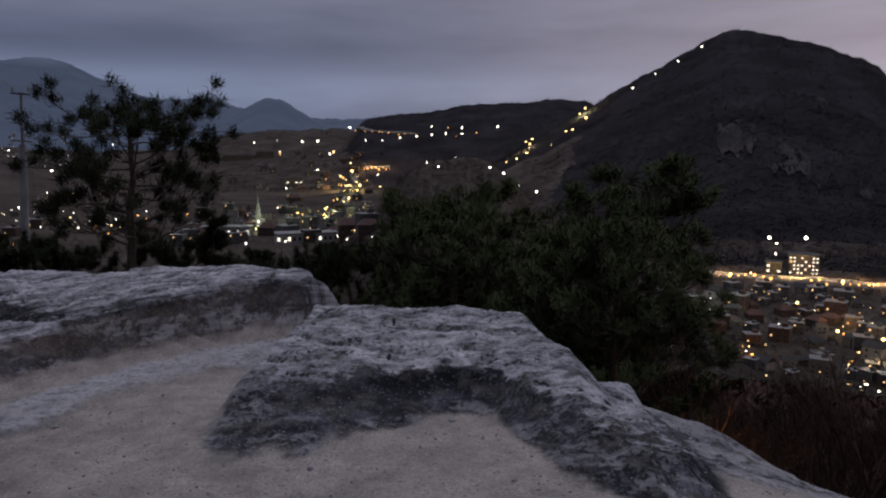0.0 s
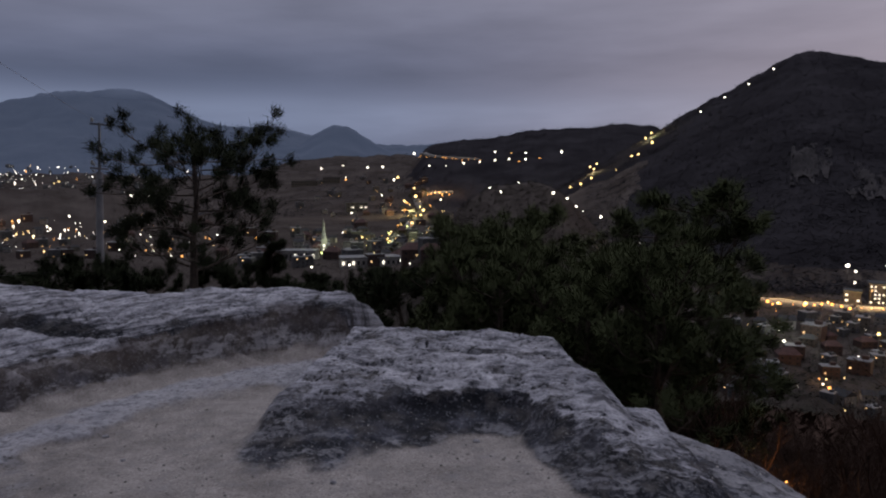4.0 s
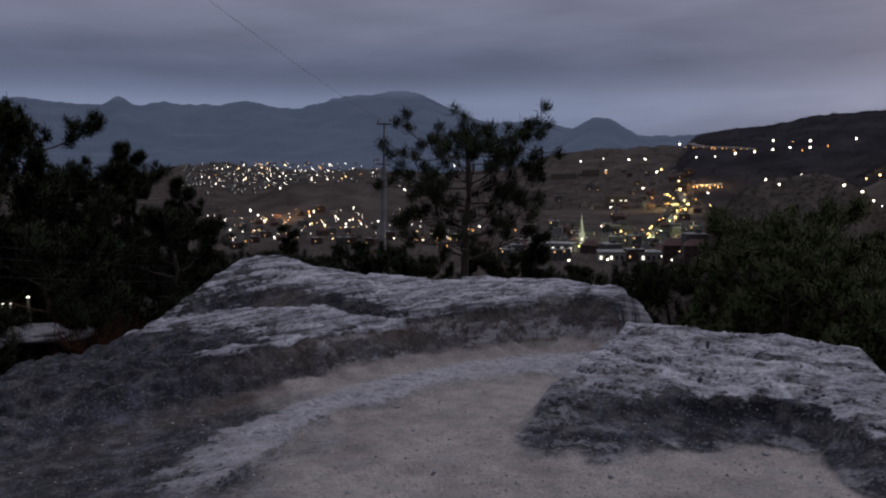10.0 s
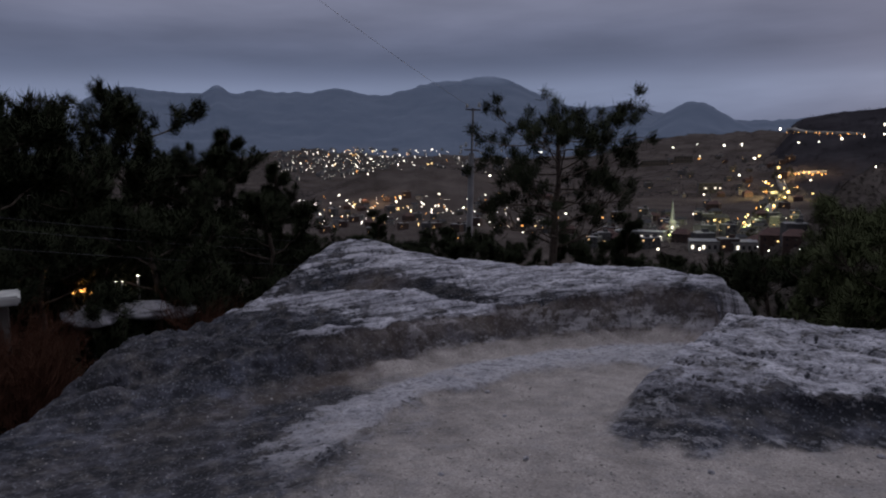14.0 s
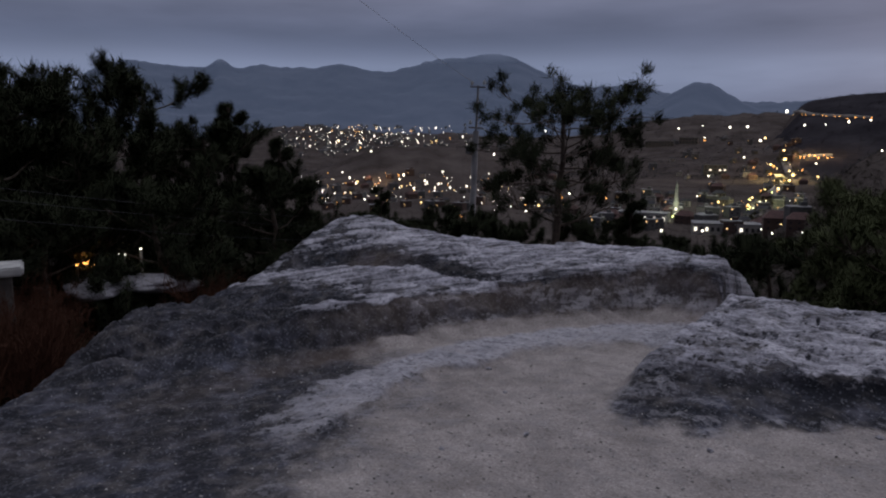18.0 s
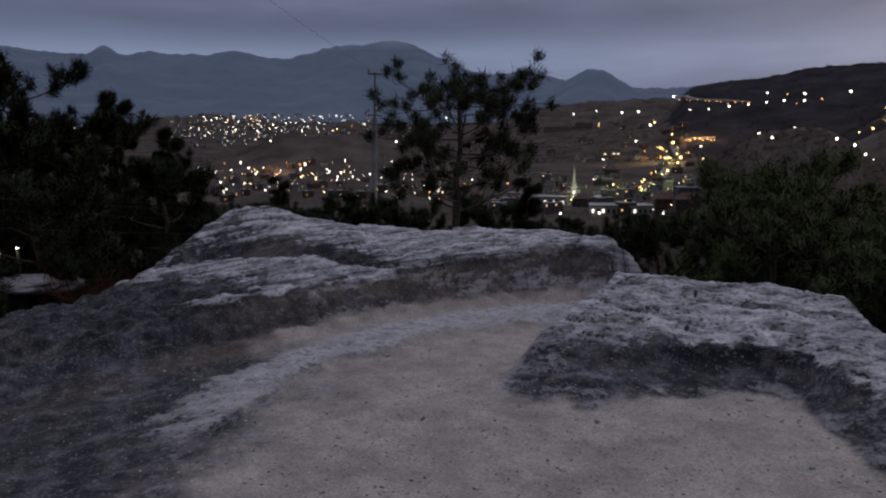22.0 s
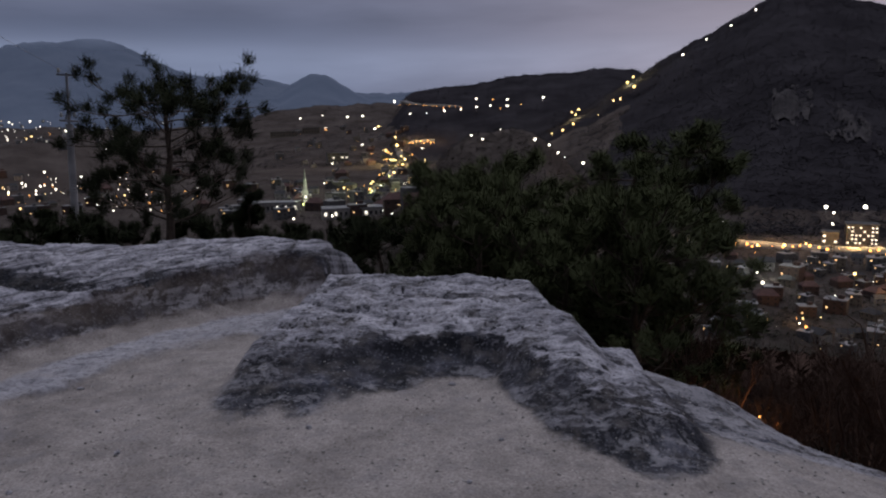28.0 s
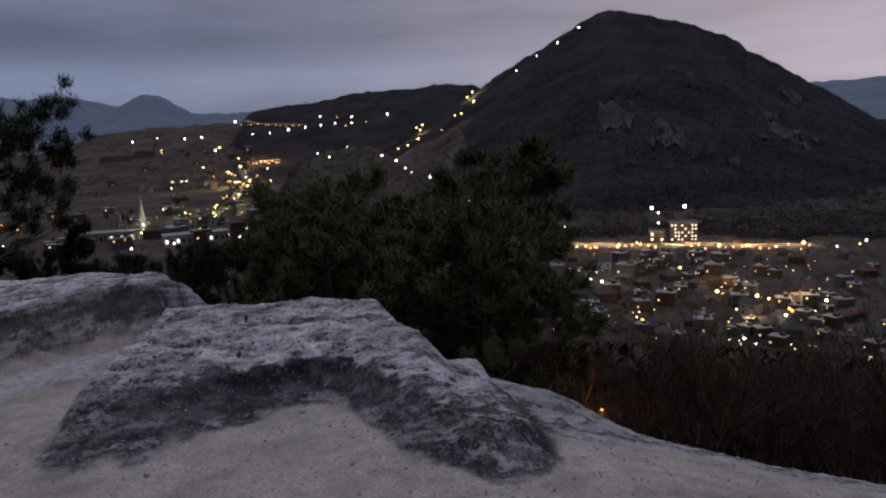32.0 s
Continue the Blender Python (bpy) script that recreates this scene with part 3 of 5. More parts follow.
    foot = body * sstep(-0.04, 0.36, climb + 0.07 * fbm(x * 6, y * 6, 165, 4))
    slab = sstep(1.30, 1.55, x + 0.2 * (y - 3.6) + wob) * sstep(3.9, 4.5, y + 0.25 * x + 0.3 * fbm(x * 2, y * 2, 166, 3))
    wild = sstep(-1.95, -3.25, x + 0.30 * (y - 3.2) + 3.0 * wob) * sstep(4.9, 3.7, y)      # grit that runs over into bare rock
    cliffs = sstep(0.38, 0.62, q) * span
    rockness = np.maximum(np.maximum(cliffs, foot), np.maximum(0.80 * strip * sstep(1.03, 0.97, strip_e), slab))
    rockness = np.clip(np.maximum(rockness, np.maximum(0.98 * wild, flank_ * (turn < -60))), 0, 1)
    rubble = np.clip(rockness + 0.8 * wild, 0, 1)
    h = h + 0.010 * rubble * fbm(x * 9, y * 9, 171, 5, 0.6) + 0.0035 * fbm(x * 30, y * 30, 181, 2)
    rockness = np.maximum(rockness, sstep(5.9, 6.4, y) * sstep(-2.6, -2.0, x) * (q > 0.5))
    sandy = 1 - sstep(0.05, 0.85, rockness + 0.22 * fbm(x * 3.2, y * 3.2, 191, 5))
    # black crusts with painted shade on the steep faces and in the seams; the flat tops are bare
    crust_shade = 0.42 - 0.45 * left * ledge - 0.22 * body * ripple + 1.0 * body * sstep(0.08, 0.0, groove) * sstep(0.8, 1, climb) + 0.8 * left * sstep(0.07, 0.0, seam)
    # shade on the block's face and under its crest, painted dark
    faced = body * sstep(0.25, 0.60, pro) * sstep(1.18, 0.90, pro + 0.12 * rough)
    crust_shade = crust_shade + faced * (0.80 * gauss(x, -0.25, 0.75) + 0.25) + 0.36 * body * sstep(0.7, 0.2, climb) - 0.12 * body * sstep(1.0, 1.25, pro)
    # rim underside and hollow: their shade is painted in with the crust
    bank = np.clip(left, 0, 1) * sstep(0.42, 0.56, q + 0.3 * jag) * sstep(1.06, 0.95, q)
    crust_shade = crust_shade + 0.66 * bank + 0.95 * hollow * gauss(s, -0.10, 0.15) * left + 0.35 * gauss(s, -0.02, 0.10) * left * sstep(-6.4, -5.4, x) * sstep(-2.8, -3.4, x)
    crust_shade = crust_shade + 0.45 * sstep(-1.9, -1.5, x) * sstep(5.9, 6.4, y) * sstep(0.5, 0.9, q)
    # the dark line at the strip's lower edge is its step's shadow, painted
    crust_shade = crust_shade - 0.50 * left * sstep(0.12, 0.5, s) * sstep(-5.7, -4.3, x) - 0.60 * left * sstep(1.0, 1.06, q) * sstep(-0.15, -0.5, s) * (1 - flank_) - 0.95 * strip * sstep(1.05, 0.97, strip_e) + 0.5 * gauss(strip_e, 0.765, 0.025) * strip
    # painted shadow line where the shoulder drops to the slab
    crust_shade = crust_shade + 0.85 * gauss(x + 0.12 * (y - 3.6), 1.47, 0.09) * sstep(3.0, 3.4, y) * sstep(4.6, 4.1, y)
    crust_shade = crust_shade + 0.85 * flank_ + 0.85 * wild + 0.9 * gauss(rift, 0.0, 0.17) * sstep(5.0, 4.3, y) * left + 0.05 * slab
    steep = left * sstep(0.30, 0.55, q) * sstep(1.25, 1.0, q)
    crust_shade = crust_shade + 0.75 * steep * fbm(np.radians(turn) * 2.2, h * 13.0, 211, 5, 0.6)
    crust_shade = crust_shade + 0.32 * left * sstep(-4.0, -5.0, x) + 0.20 * left * sstep(-3.0, -3.7, x) * sstep(0.1, -0.2, s)
    rust = 0.55 * bank * (1 - np.maximum(wild, flank_)) + 0.9 * sstep(0.0, 0.2, q) * sstep(0.62, 0.40, q) * sstep(-4.4, -3.0, x) * sstep(-0.9, -1.2, x) * sstep(1.5, 2.5, y) + 0.5 * hollow * gauss(s, -0.05, 0.2) * sstep(-4.2, -4.8, x)
    bedded = np.maximum(body * sstep(0.9, 1.05, climb), 0.95 * left * sstep(0.95, 1.05, q) * (1 - 0.6 * flank_) * sstep(-0.9, -1.6, x))
    run = np.where(body > 0.5, x, np.radians(turn) * 2.6)
    over = np.where(body > 0.5, y + 0.06 * x + 9.0 + 0.8 * h, e * 1.5 + 2.6 * h - 0.12 * np.radians(turn))
    return h, run, over, sandy, np.clip(crust_shade, 0, 1.5), np.clip(rust, 0, 0.9), left, np.maximum(body, sstep(0.5, 0.9, x) * sstep(2.7, 3.2, y)), bedded


def build_rock():
    az = np.concatenate([np.arange(-180, -80, 3.0), np.arange(-80, 55, 0.17), np.arange(55, 180, 3.0), [180.0]])
    r = np.concatenate([[0.02], np.geomspace(0.3, 2.4, 24)[:-1], np.geomspace(2.4, 13.0, 460)])
    A, R = np.meshgrid(az, r, indexing="ij")
    X, Y = EYE.x + R * np.sin(np.radians(A)), EYE.y + R * np.cos(np.radians(A))
    h, run, over, sandy, crust_shade, rust, left, block, bedded = rock_heights(X, Y)
    V = np.stack([X, Y, h], -1).reshape(-1, 3)
    F = grid_faces(len(az), len(r))
    f = lambda v: v.reshape(-1)[F].mean(1)  # noqa: E731
    fl, fb, fx, fr = f(left), f(block), f(X), f(R)
    west = (fl > 0.3) | (fx < -3.2)
    east = (fb > 0.3) & ~west
    attrs = {"sandy": sandy.ravel(), "lichen": crust_shade.ravel(), "rust": rust.ravel(), "bedded": bedded.ravel(), "along": run.ravel(), "across": over.ravel()}
    keep = (fr < 12.9)
    fy, fe = f(Y), f(left * (1 - left) * 4)
    scarp = fe > 0.35
    flank = ~scarp & (fx < -4.6) & (fy < 5.4)
    shelf = ~scarp & ~flank & (fy < 5.9 + 0.1 * (fx + 4)) & (fx < -2.9)
    cap = ~(scarp | flank | shelf)
    ledge, boulder = new("rock_ledge"), new("boulder")
    for thing, whole, bits in ((ledge, west, (("scarp", scarp), ("flank", flank), ("lower_shelf", shelf), ("upper_shelf", cap))),
                               (boulder, east, (("top_face", (fy > 4.62) & (fx < 0.95)), ("front_face", (fy <= 4.62) & (fx < 0.55)), ("shoulder", ~((fy > 4.62) & (fx < 0.95)) & ~((fy <= 4.62) & (fx < 0.55)))))):
        for name, bit in bits:
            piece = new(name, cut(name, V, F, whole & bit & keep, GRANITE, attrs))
            piece.parent = thing
    tagged(ledge, "long weathered granite ledge, dark with lichens and painted shade, above a sandy hollow", "rock")
    tagged(boulder, "tilted grey granite boulder with rippled top rising from sand", "rock")
    tagged(new("floor", cut("floor", V, F, ~west & ~east & keep, GRANITE, attrs)),
           "trodden pale sand and grit between granite rocks", "ground", kind="structure")


build_rock()


# ---- mesh kit ----
def part(name, data, parent, label=""):
    ob = new(name, data)
    ob.parent = parent
    return tagged(ob, label)


def box_data(name, size, centre, mat, bevel=0.0):
    bm = bmesh.new()
    bmesh.ops.create_cube(bm, size=1, matrix=Matrix.Translation(centre) @ Matrix.Diagonal((*size, 1)))
    if bevel:
        bmesh.ops.bevel(bm, geom=bm.edges[:], offset=bevel, segments=2, affect="EDGES")
    me = bpy.data.meshes.new(name)
    bm.to_mesh(me)
    bm.free()
    me.materials.append(mat)
    return me


class Soup:
    """Vertices and triangles gathered for one mesh."""

    def __init__(self):
        self.v, self.f, self.n = [], [], 0

    def add(self, v, f):
        self.v.append(np.asarray(v, float))
        self.f.append(np.asarray(f, int) + self.n)
        self.n += len(v)

    def tube(self, pts, radii, sides=6):
        pts = np.asarray(pts, float)
        k = len(pts)
        d = np.gradient(pts, axis=0)
        d /= np.linalg.norm(d, axis=1)[:, None] + 1e-9
        ref = np.array([0.31, 0.95, 0.07]) if abs(d[0][2]) > 0.7 else np.array([0.05, 0.1, 1.0])
        u = np.cross(d, ref)
        u /= np.linalg.norm(u, axis=1)[:, None] + 1e-9
        w = np.cross(d, u)
        t = np.arange(sides) * 2 * math.pi / sides
        ring = pts[:, None] + np.asarray(radii)[:, None, None] * (u[:, None] * np.cos(t)[None, :, None] + w[:, None] * np.sin(t)[None, :, None])
        i = np.arange(k * sides).reshape(k, sides)
        a, b = i[:-1], i[1:]
        a2, b2 = np.roll(a, -1, 1), np.roll(b, -1, 1)
        tri = np.concatenate([np.stack([a, a2, b2], -1).reshape(-1, 3), np.stack([a, b2, b], -1).reshape(-1, 3)])
        self.add(ring.reshape(-1, 3), tri)

    def mesh(self, name, mat, smooth=True):
        return mesh_from(name, np.concatenate(self.v), np.concatenate(self.f), mat, smooth)

    def leaves(self, name, mat, outward):
        return leaf_mesh(name, np.concatenate(self.v), np.concatenate(self.f), mat, outward)


def leaf_mesh(name, v, f, mat, outward):
    """Loose leaf faces turned face up, with the soft normals of the mass that they belong to."""
    v, f = np.asarray(v), np.asarray(f)
    n = np.cross(v[f[:, 1]] - v[f[:, 0]], v[f[:, 2]] - v[f[:, 0]])
    facing = (n * (outward[f[:, 0]] + [0, 0, 0.3])).sum(1) < 0
    f = np.where(facing[:, None], f[:, ::-1], f)
    me = mesh_from(name, v, f, mat, True)
    o = outward + [0, 0, 0.55]
    o = o / (np.linalg.norm(o, axis=1)[:, None] + 1e-9)
    me.normals_split_custom_set_from_vertices(o.tolist())
    return me


def needles(soup, centres, axes, rng, count, length, width, loose=0.22):
    """Tufts: thin blades that fan out round an axis."""
    n = len(centres)
    c = np.repeat(np.asarray(centres), count, 0)
    ax = np.repeat(np.asarray(axes), count, 0)
    d = ax * 0.75 + rng.normal(size=(n * count, 3)) * 0.62
    d /= np.linalg.norm(d, axis=1)[:, None]
    side = np.cross(d, rng.normal(size=(n * count, 3)))
    side /= np.linalg.norm(side, axis=1)[:, None] + 1e-9
    ln = length * rng.uniform(0.6, 1.15, (n * count, 1))
    c = c + rng.normal(size=c.shape) * length * loose
    v = np.stack([c - side * width, c + side * width, c + d * ln], 1).reshape(-1, 3)
    soup.add(v, np.arange(len(v)).reshape(-1, 3))


def curve_pts(start, direction, length, rng, lift=0.3, bend=0.25, n=6):
    pts, d = [np.array(start, float)], np.array(direction, float)
    for _ in range(n):
        d = d + rng.normal(size=3) * bend * 0.5 + np.array([0, 0, lift / n])
        d /= np.linalg.norm(d)
        pts.append(pts[-1] + d * length / n)
    return np.array(pts)


def pine(name, seed, height, spread, bare=0.35, limbs=16, lean=(0.0, 0.0), blades=24, tuft=0.16, flat=0.5, label="", sub=5, droop=0.0, lift=0.55, dense=4, leader=True, even=False, clumps=False, mat=None):
    """A pine: a crooked tapered trunk with limbs, and a crown of needle tufts."""
    rng = np.random.default_rng(seed)
    wood, crown = Soup(), Soup()
    k = 10
    t = np.linspace(0, 1, k)
    sway = np.cumsum(rng.normal(size=(k, 2)) * 0.035 * height / k * 3, 0)
    trunk = np.stack([lean[0] * t * height + sway[:, 0] - sway[0, 0], lean[1] * t * height + sway[:, 1] - sway[0, 1], t * height], -1)
    r0 = 0.020 * height + 0.02
    wood.tube(trunk, r0 * (1 - 0.8 * t) + 0.006, 8)
    centres, axes = [], []

    def tufts_on(pts, start, dens):
        n = max(2, int(dens))
        if clumps:
            start, n = 1.0, 1
        for q in np.linspace(start, 1.0, n):
            i = q * (len(pts) - 1)
            j = min(int(i), len(pts) - 2)
            p = pts[j] + (pts[j + 1] - pts[j]) * (i - j)
            d = pts[j + 1] - pts[j]
            d = d / np.linalg.norm(d) + np.array([0, 0, 0.55])
            centres.append(p + rng.normal(size=3) * 0.03)
            axes.append(d / np.linalg.norm(d))

    for i in range(limbs):
        q = bare + (1 - bare) * ((i + rng.uniform(0, 0.6)) / limbs) ** 0.85
        q = min(q, 0.985)
        j = min(int(q * (k - 1)), k - 2)
        p = trunk[j] + (trunk[j + 1] - trunk[j]) * (q * (k - 1) - j)
        ang = i * 2.4 + rng.uniform(-0.4, 0.4)
        reach = spread * (1 - flat * (q - bare) / (1 - bare)) * (rng.uniform(0.85, 1.1) if even else rng.uniform(0.65, 1.1))
        d = np.array([math.cos(ang), math.sin(ang), rng.uniform(0.0, 0.25 if even else 0.5) - droop])
        limb = curve_pts(p, d / np.linalg.norm(d), reach, rng, lift)
        rr = r0 * (1 - 0.75 * q) * 0.42
        wood.tube(limb, np.linspace(rr, 0.006, len(limb)), 5)
        tufts_on(limb, 0.55, 4)
        for s in range(sub):
            w = rng.uniform(0.30, 0.95)
            jj = min(int(w * 6), 5)
            dd = limb[jj + 1] - limb[jj]
            dd = dd / np.linalg.norm(dd) + rng.normal(size=3) * np.array([0.75, 0.75, 0.4]) + np.array([0, 0, 0.25])
            twig = curve_pts(limb[jj], dd / np.linalg.norm(dd), reach * rng.uniform(0.22, 0.45), rng, 0.6, n=4)
            wood.tube(twig, np.linspace(rr * 0.45, 0.004, len(twig)), 4)
            tufts_on(twig, 0.35 if dense == 4 else 0.5, dense)
    if leader:
        tufts_on(trunk[-2:], 0.2, 4)
    needles(crown, centres, axes, rng, blades, tuft, tuft * 0.05, 0.36 if clumps else 0.22)
    thing = new(name)
    thing.empty_display_size = 0.2
    part("trunk", wood.mesh("trunk", BARK), thing)
    v = np.concatenate(crown.v)
    mid = np.stack([lean[0] * v[:, 2], lean[1] * v[:, 2], np.full(len(v), height * (0.4 + 0.4 * bare))], -1)
    out = (v - mid) / spread
    part("crown", crown.leaves("crown", mat or NEEDLE, out / (np.linalg.norm(out, axis=1)[:, None] + 0.3)), thing)
    return tagged(thing, label, "tree", group="pines")


def bare_bush(name, seed, height, mat, label, category="bush", stems=6, group="bare bushes"):
    """Leafless stems that fork into fine twigs."""
    rng = np.random.default_rng(seed)
    thing = new(name)

    def grow(s, p, d, ln, r, level):
        pts = curve_pts(p, d, ln, rng, 0.25, 0.22, 4)
        s.tube(pts, np.linspace(r, r * 0.55, len(pts)), 4 if level < 2 else 3)
        if level == 3:
            return
        for _ in range((4, 4, 5)[level]):
            j = rng.integers(1, len(pts))
            e = d + rng.normal(size=3) * (0.42, 0.5, 0.6)[level] + np.array([0, 0, 0.15])
            grow(s, pts[j], e / np.linalg.norm(e), ln * rng.uniform(0.45, 0.7), r * 0.5, level + 1)

    for _ in range(stems):
        d = np.array([rng.normal() * 0.35, rng.normal() * 0.35, 1.0])
        s = Soup()
        grow(s, np.array([rng.normal() * 0.12, rng.normal() * 0.12, 0]) * height, d / np.linalg.norm(d), height * rng.uniform(0.45, 0.7), 0.012 * height + 0.004, 0)
        part("stem", s.mesh("stem", mat, False), thing)
    return tagged(thing, label, category, group=group)


USED = set()


def settle(proto, m):
    """Puts the thing itself at m the first time, and a copy of it each time after."""
    if proto.name in USED:
        return copy_thing(proto, m @ Matrix.Diagonal((*(1 / k for k in proto.scale), 1)))
    USED.add(proto.name)
    proto.matrix_basis = m
    return proto


def turned(x, y, z, yaw, s=1.0):
    return pose(x, y, z, 0, 0, yaw) @ Matrix.Scale(s, 4)


# ---- pines round the rock ----
def put_pines():
    lone = pine("pine_tree", 36, 4.7, 1.75, bare=0.50, limbs=30, blades=130, tuft=0.15, flat=0.10, sub=5, lift=0.22, even=True, clumps=True,
                label="lone dark pine with a flat open crown beyond the granite ledge")
    x, y, z = place(-24.2, 13.8)
    top = up(13.8, 2.2)
    lone.matrix_basis = pose(x, y, top - 4.7, 0, 0, 40)
    broad = pine("pine_tree", 22, 4.4, 2.3, bare=0.22, limbs=24, blades=46, tuft=0.145, flat=0.55, sub=9,
                 label="broad dense green pine below the boulder")
    tall = pine("pine_tree", 35, 5.2, 1.9, bare=0.2, limbs=26, blades=46, tuft=0.14, flat=0.5, lean=(0.08, 0.0), sub=9,
                label="tall dark pine leaning over the slope")
    spire = pine("pine_tree", 41, 4.6, 1.1, bare=0.25, limbs=18, blades=46, tuft=0.13, flat=0.75, sub=6,
                 label="slender young pine on the hillside")
    green = pine("pine_tree", 23, 4.4, 1.9, bare=0.22, limbs=34, blades=150, tuft=0.125, flat=0.45, sub=9, clumps=True, mat=LIFTED_NEEDLE,
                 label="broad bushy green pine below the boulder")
    layered = pine("pine_tree", 37, 5.2, 1.15, bare=0.2, limbs=34, blades=150, tuft=0.125, flat=0.25, lean=(0.03, 0.0), sub=8, lift=0.15, even=True, clumps=True, mat=LIFTED_NEEDLE,
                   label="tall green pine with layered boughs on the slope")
    kinds = {"broad": (broad, 4.4), "tall": (tall, 5.2), "spire": (spire, 4.6), "green": (green, 4.4), "layered": (layered, 5.2)}
    # kind, azimuth, distance, elevation of the top, turn, size
    rows = [("green", -2.8, 12.0, -6.0, 20, 0.95), ("green", 0.8, 11.4, -5.6, 150, 1.0), ("green", 5.6, 12.6, -8.0, 260, 0.9),
            ("layered", 12.2, 10.6, -4.4, 0, 0.9), ("layered", 15.8, 11.2, -2.3, 95, 1.0), ("green", 11.8, 8.6, -8.5, 75, 0.85), ("green", 7.5, 9.0, -9.0, 200, 0.8),
            ("broad", -8.5, 13.5, -8.2, 310, 0.9), ("green", 0.5, 10.0, -7.0, 210, 0.8),
            ("tall", -61.5, 13.5, 3.0, 200, 1.15), ("broad", -66, 12.0, 2.5, 30, 1.2), ("tall", -56.8, 14.5, 3.3, 120, 1.15), ("broad", -58.5, 12.5, -0.5, 260, 1.1),
            ("spire", -49.2, 15.5, 2.0, 0, 1.0), ("broad", -52, 14.5, -0.3, 80, 1.0), ("spire", -45.7, 15.0, -0.6, 140, 0.9), ("broad", -47, 13.5, -3.5, 10, 0.9),
            ("broad", -55, 11.5, -4.5, 330, 0.9), ("broad", -62, 11.0, -4.9, 190, 0.9), ("tall", -70, 13.0, 3.1, 77, 1.1),
            ("spire", -37.6, 21.0, -4.3, 60, 0.8), ("broad", -39.5, 20.0, -6.6, 15, 0.8), ("broad", -35.3, 22.0, -7.0, 130, 0.8), ("broad", -31, 18.0, -6.4, 250, 0.8), ("broad", -33.2, 17.0, -7.5, 90, 0.7),
            ("broad", -27.8, 17.0, -7.4, 310, 0.8), ("broad", -20.5, 16.0, -7.2, 100, 0.8), ("spire", -18, 15.0, -4.8, 20, 0.75), ("broad", -15, 16.0, -8.9, 160, 0.85), ("spire", -23.2, 16.5, -6.0, 70, 0.7),
            ("broad", -11.5, 15.0, -8.9, 40, 0.85), ("broad", -43.5, 18.0, -6.8, 205, 0.85)]
    for kind, a, r, el, yaw, s in rows:
        proto, h = kinds[kind]
        x, y, z = place(a, r)
        m = turned(x, y, up(r, el) - h * s, yaw, s)
        settle(proto, m)


put_pines()


def put_bushes():
    rng = np.random.default_rng(5)
    twiggy = [bare_bush("bare_bush", 50 + i, 2.6, TWIG, "leafless brown bush on the steep slope") for i in range(3)]
    scrub = [bare_bush("bare_bush", 60 + i, 1.5, SCRUB, "reddish dry scrub beside the granite ledge", stems=8, group="dry scrub") for i in range(2)]
    for i in range(78):
        a, r = rng.uniform(15, 46), 7.2 + 16 * rng.uniform(0, 1) ** 1.3
        x, y, z = place(a, r)
        settle(twiggy[i % 3], turned(x, y, z - 0.1, rng.uniform(0, 360), rng.uniform(0.45, 0.85)))
    for a, r, s in ((21.4, 8.5, 0.46), (22.3, 8.8, 0.5), (21.9, 9.4, 0.5)):
        x, y, z = place(a, r)
        settle(twiggy[1], turned(x, y, z - 0.1, 90 * a, s))
    for i in range(26):
        a, r = rng.uniform(-12, 15), rng.uniform(8.5, 15)
        x, y, z = place(a, r)
        settle(twiggy[i % 3], turned(x, y, z - 0.1, rng.uniform(0, 360), rng.uniform(0.5, 0.9)))
    for i in range(60):
        a, r = rng.uniform(-74, -44), rng.uniform(7.6, 13.5)
        if -62 < a < -52.5 and r < 11.6:
            a -= 9.5
        x, y, z = place(a, r)
        settle(scrub[i % 2], turned(x, y, z - 0.1, rng.uniform(0, 360), rng.uniform(0.4, 0.75)))


put_bushes()


# ---- pole, cables, wall, loose rocks ----
def cable(name, a, b, sag, radius, label, mat=None):
    a, b = np.array(a), np.array(b)
    t = np.linspace(0, 1, 24)[:, None]
    pts = a + (b - a) * t
    pts[:, 2] -= sag * 4 * (t * (1 - t))[:, 0]
    s = Soup()
    s.tube(pts, np.full(24, radius), 5)
    tagged(new(name, s.mesh(name, mat or WIRE)), label, "cable", group="overhead cables")


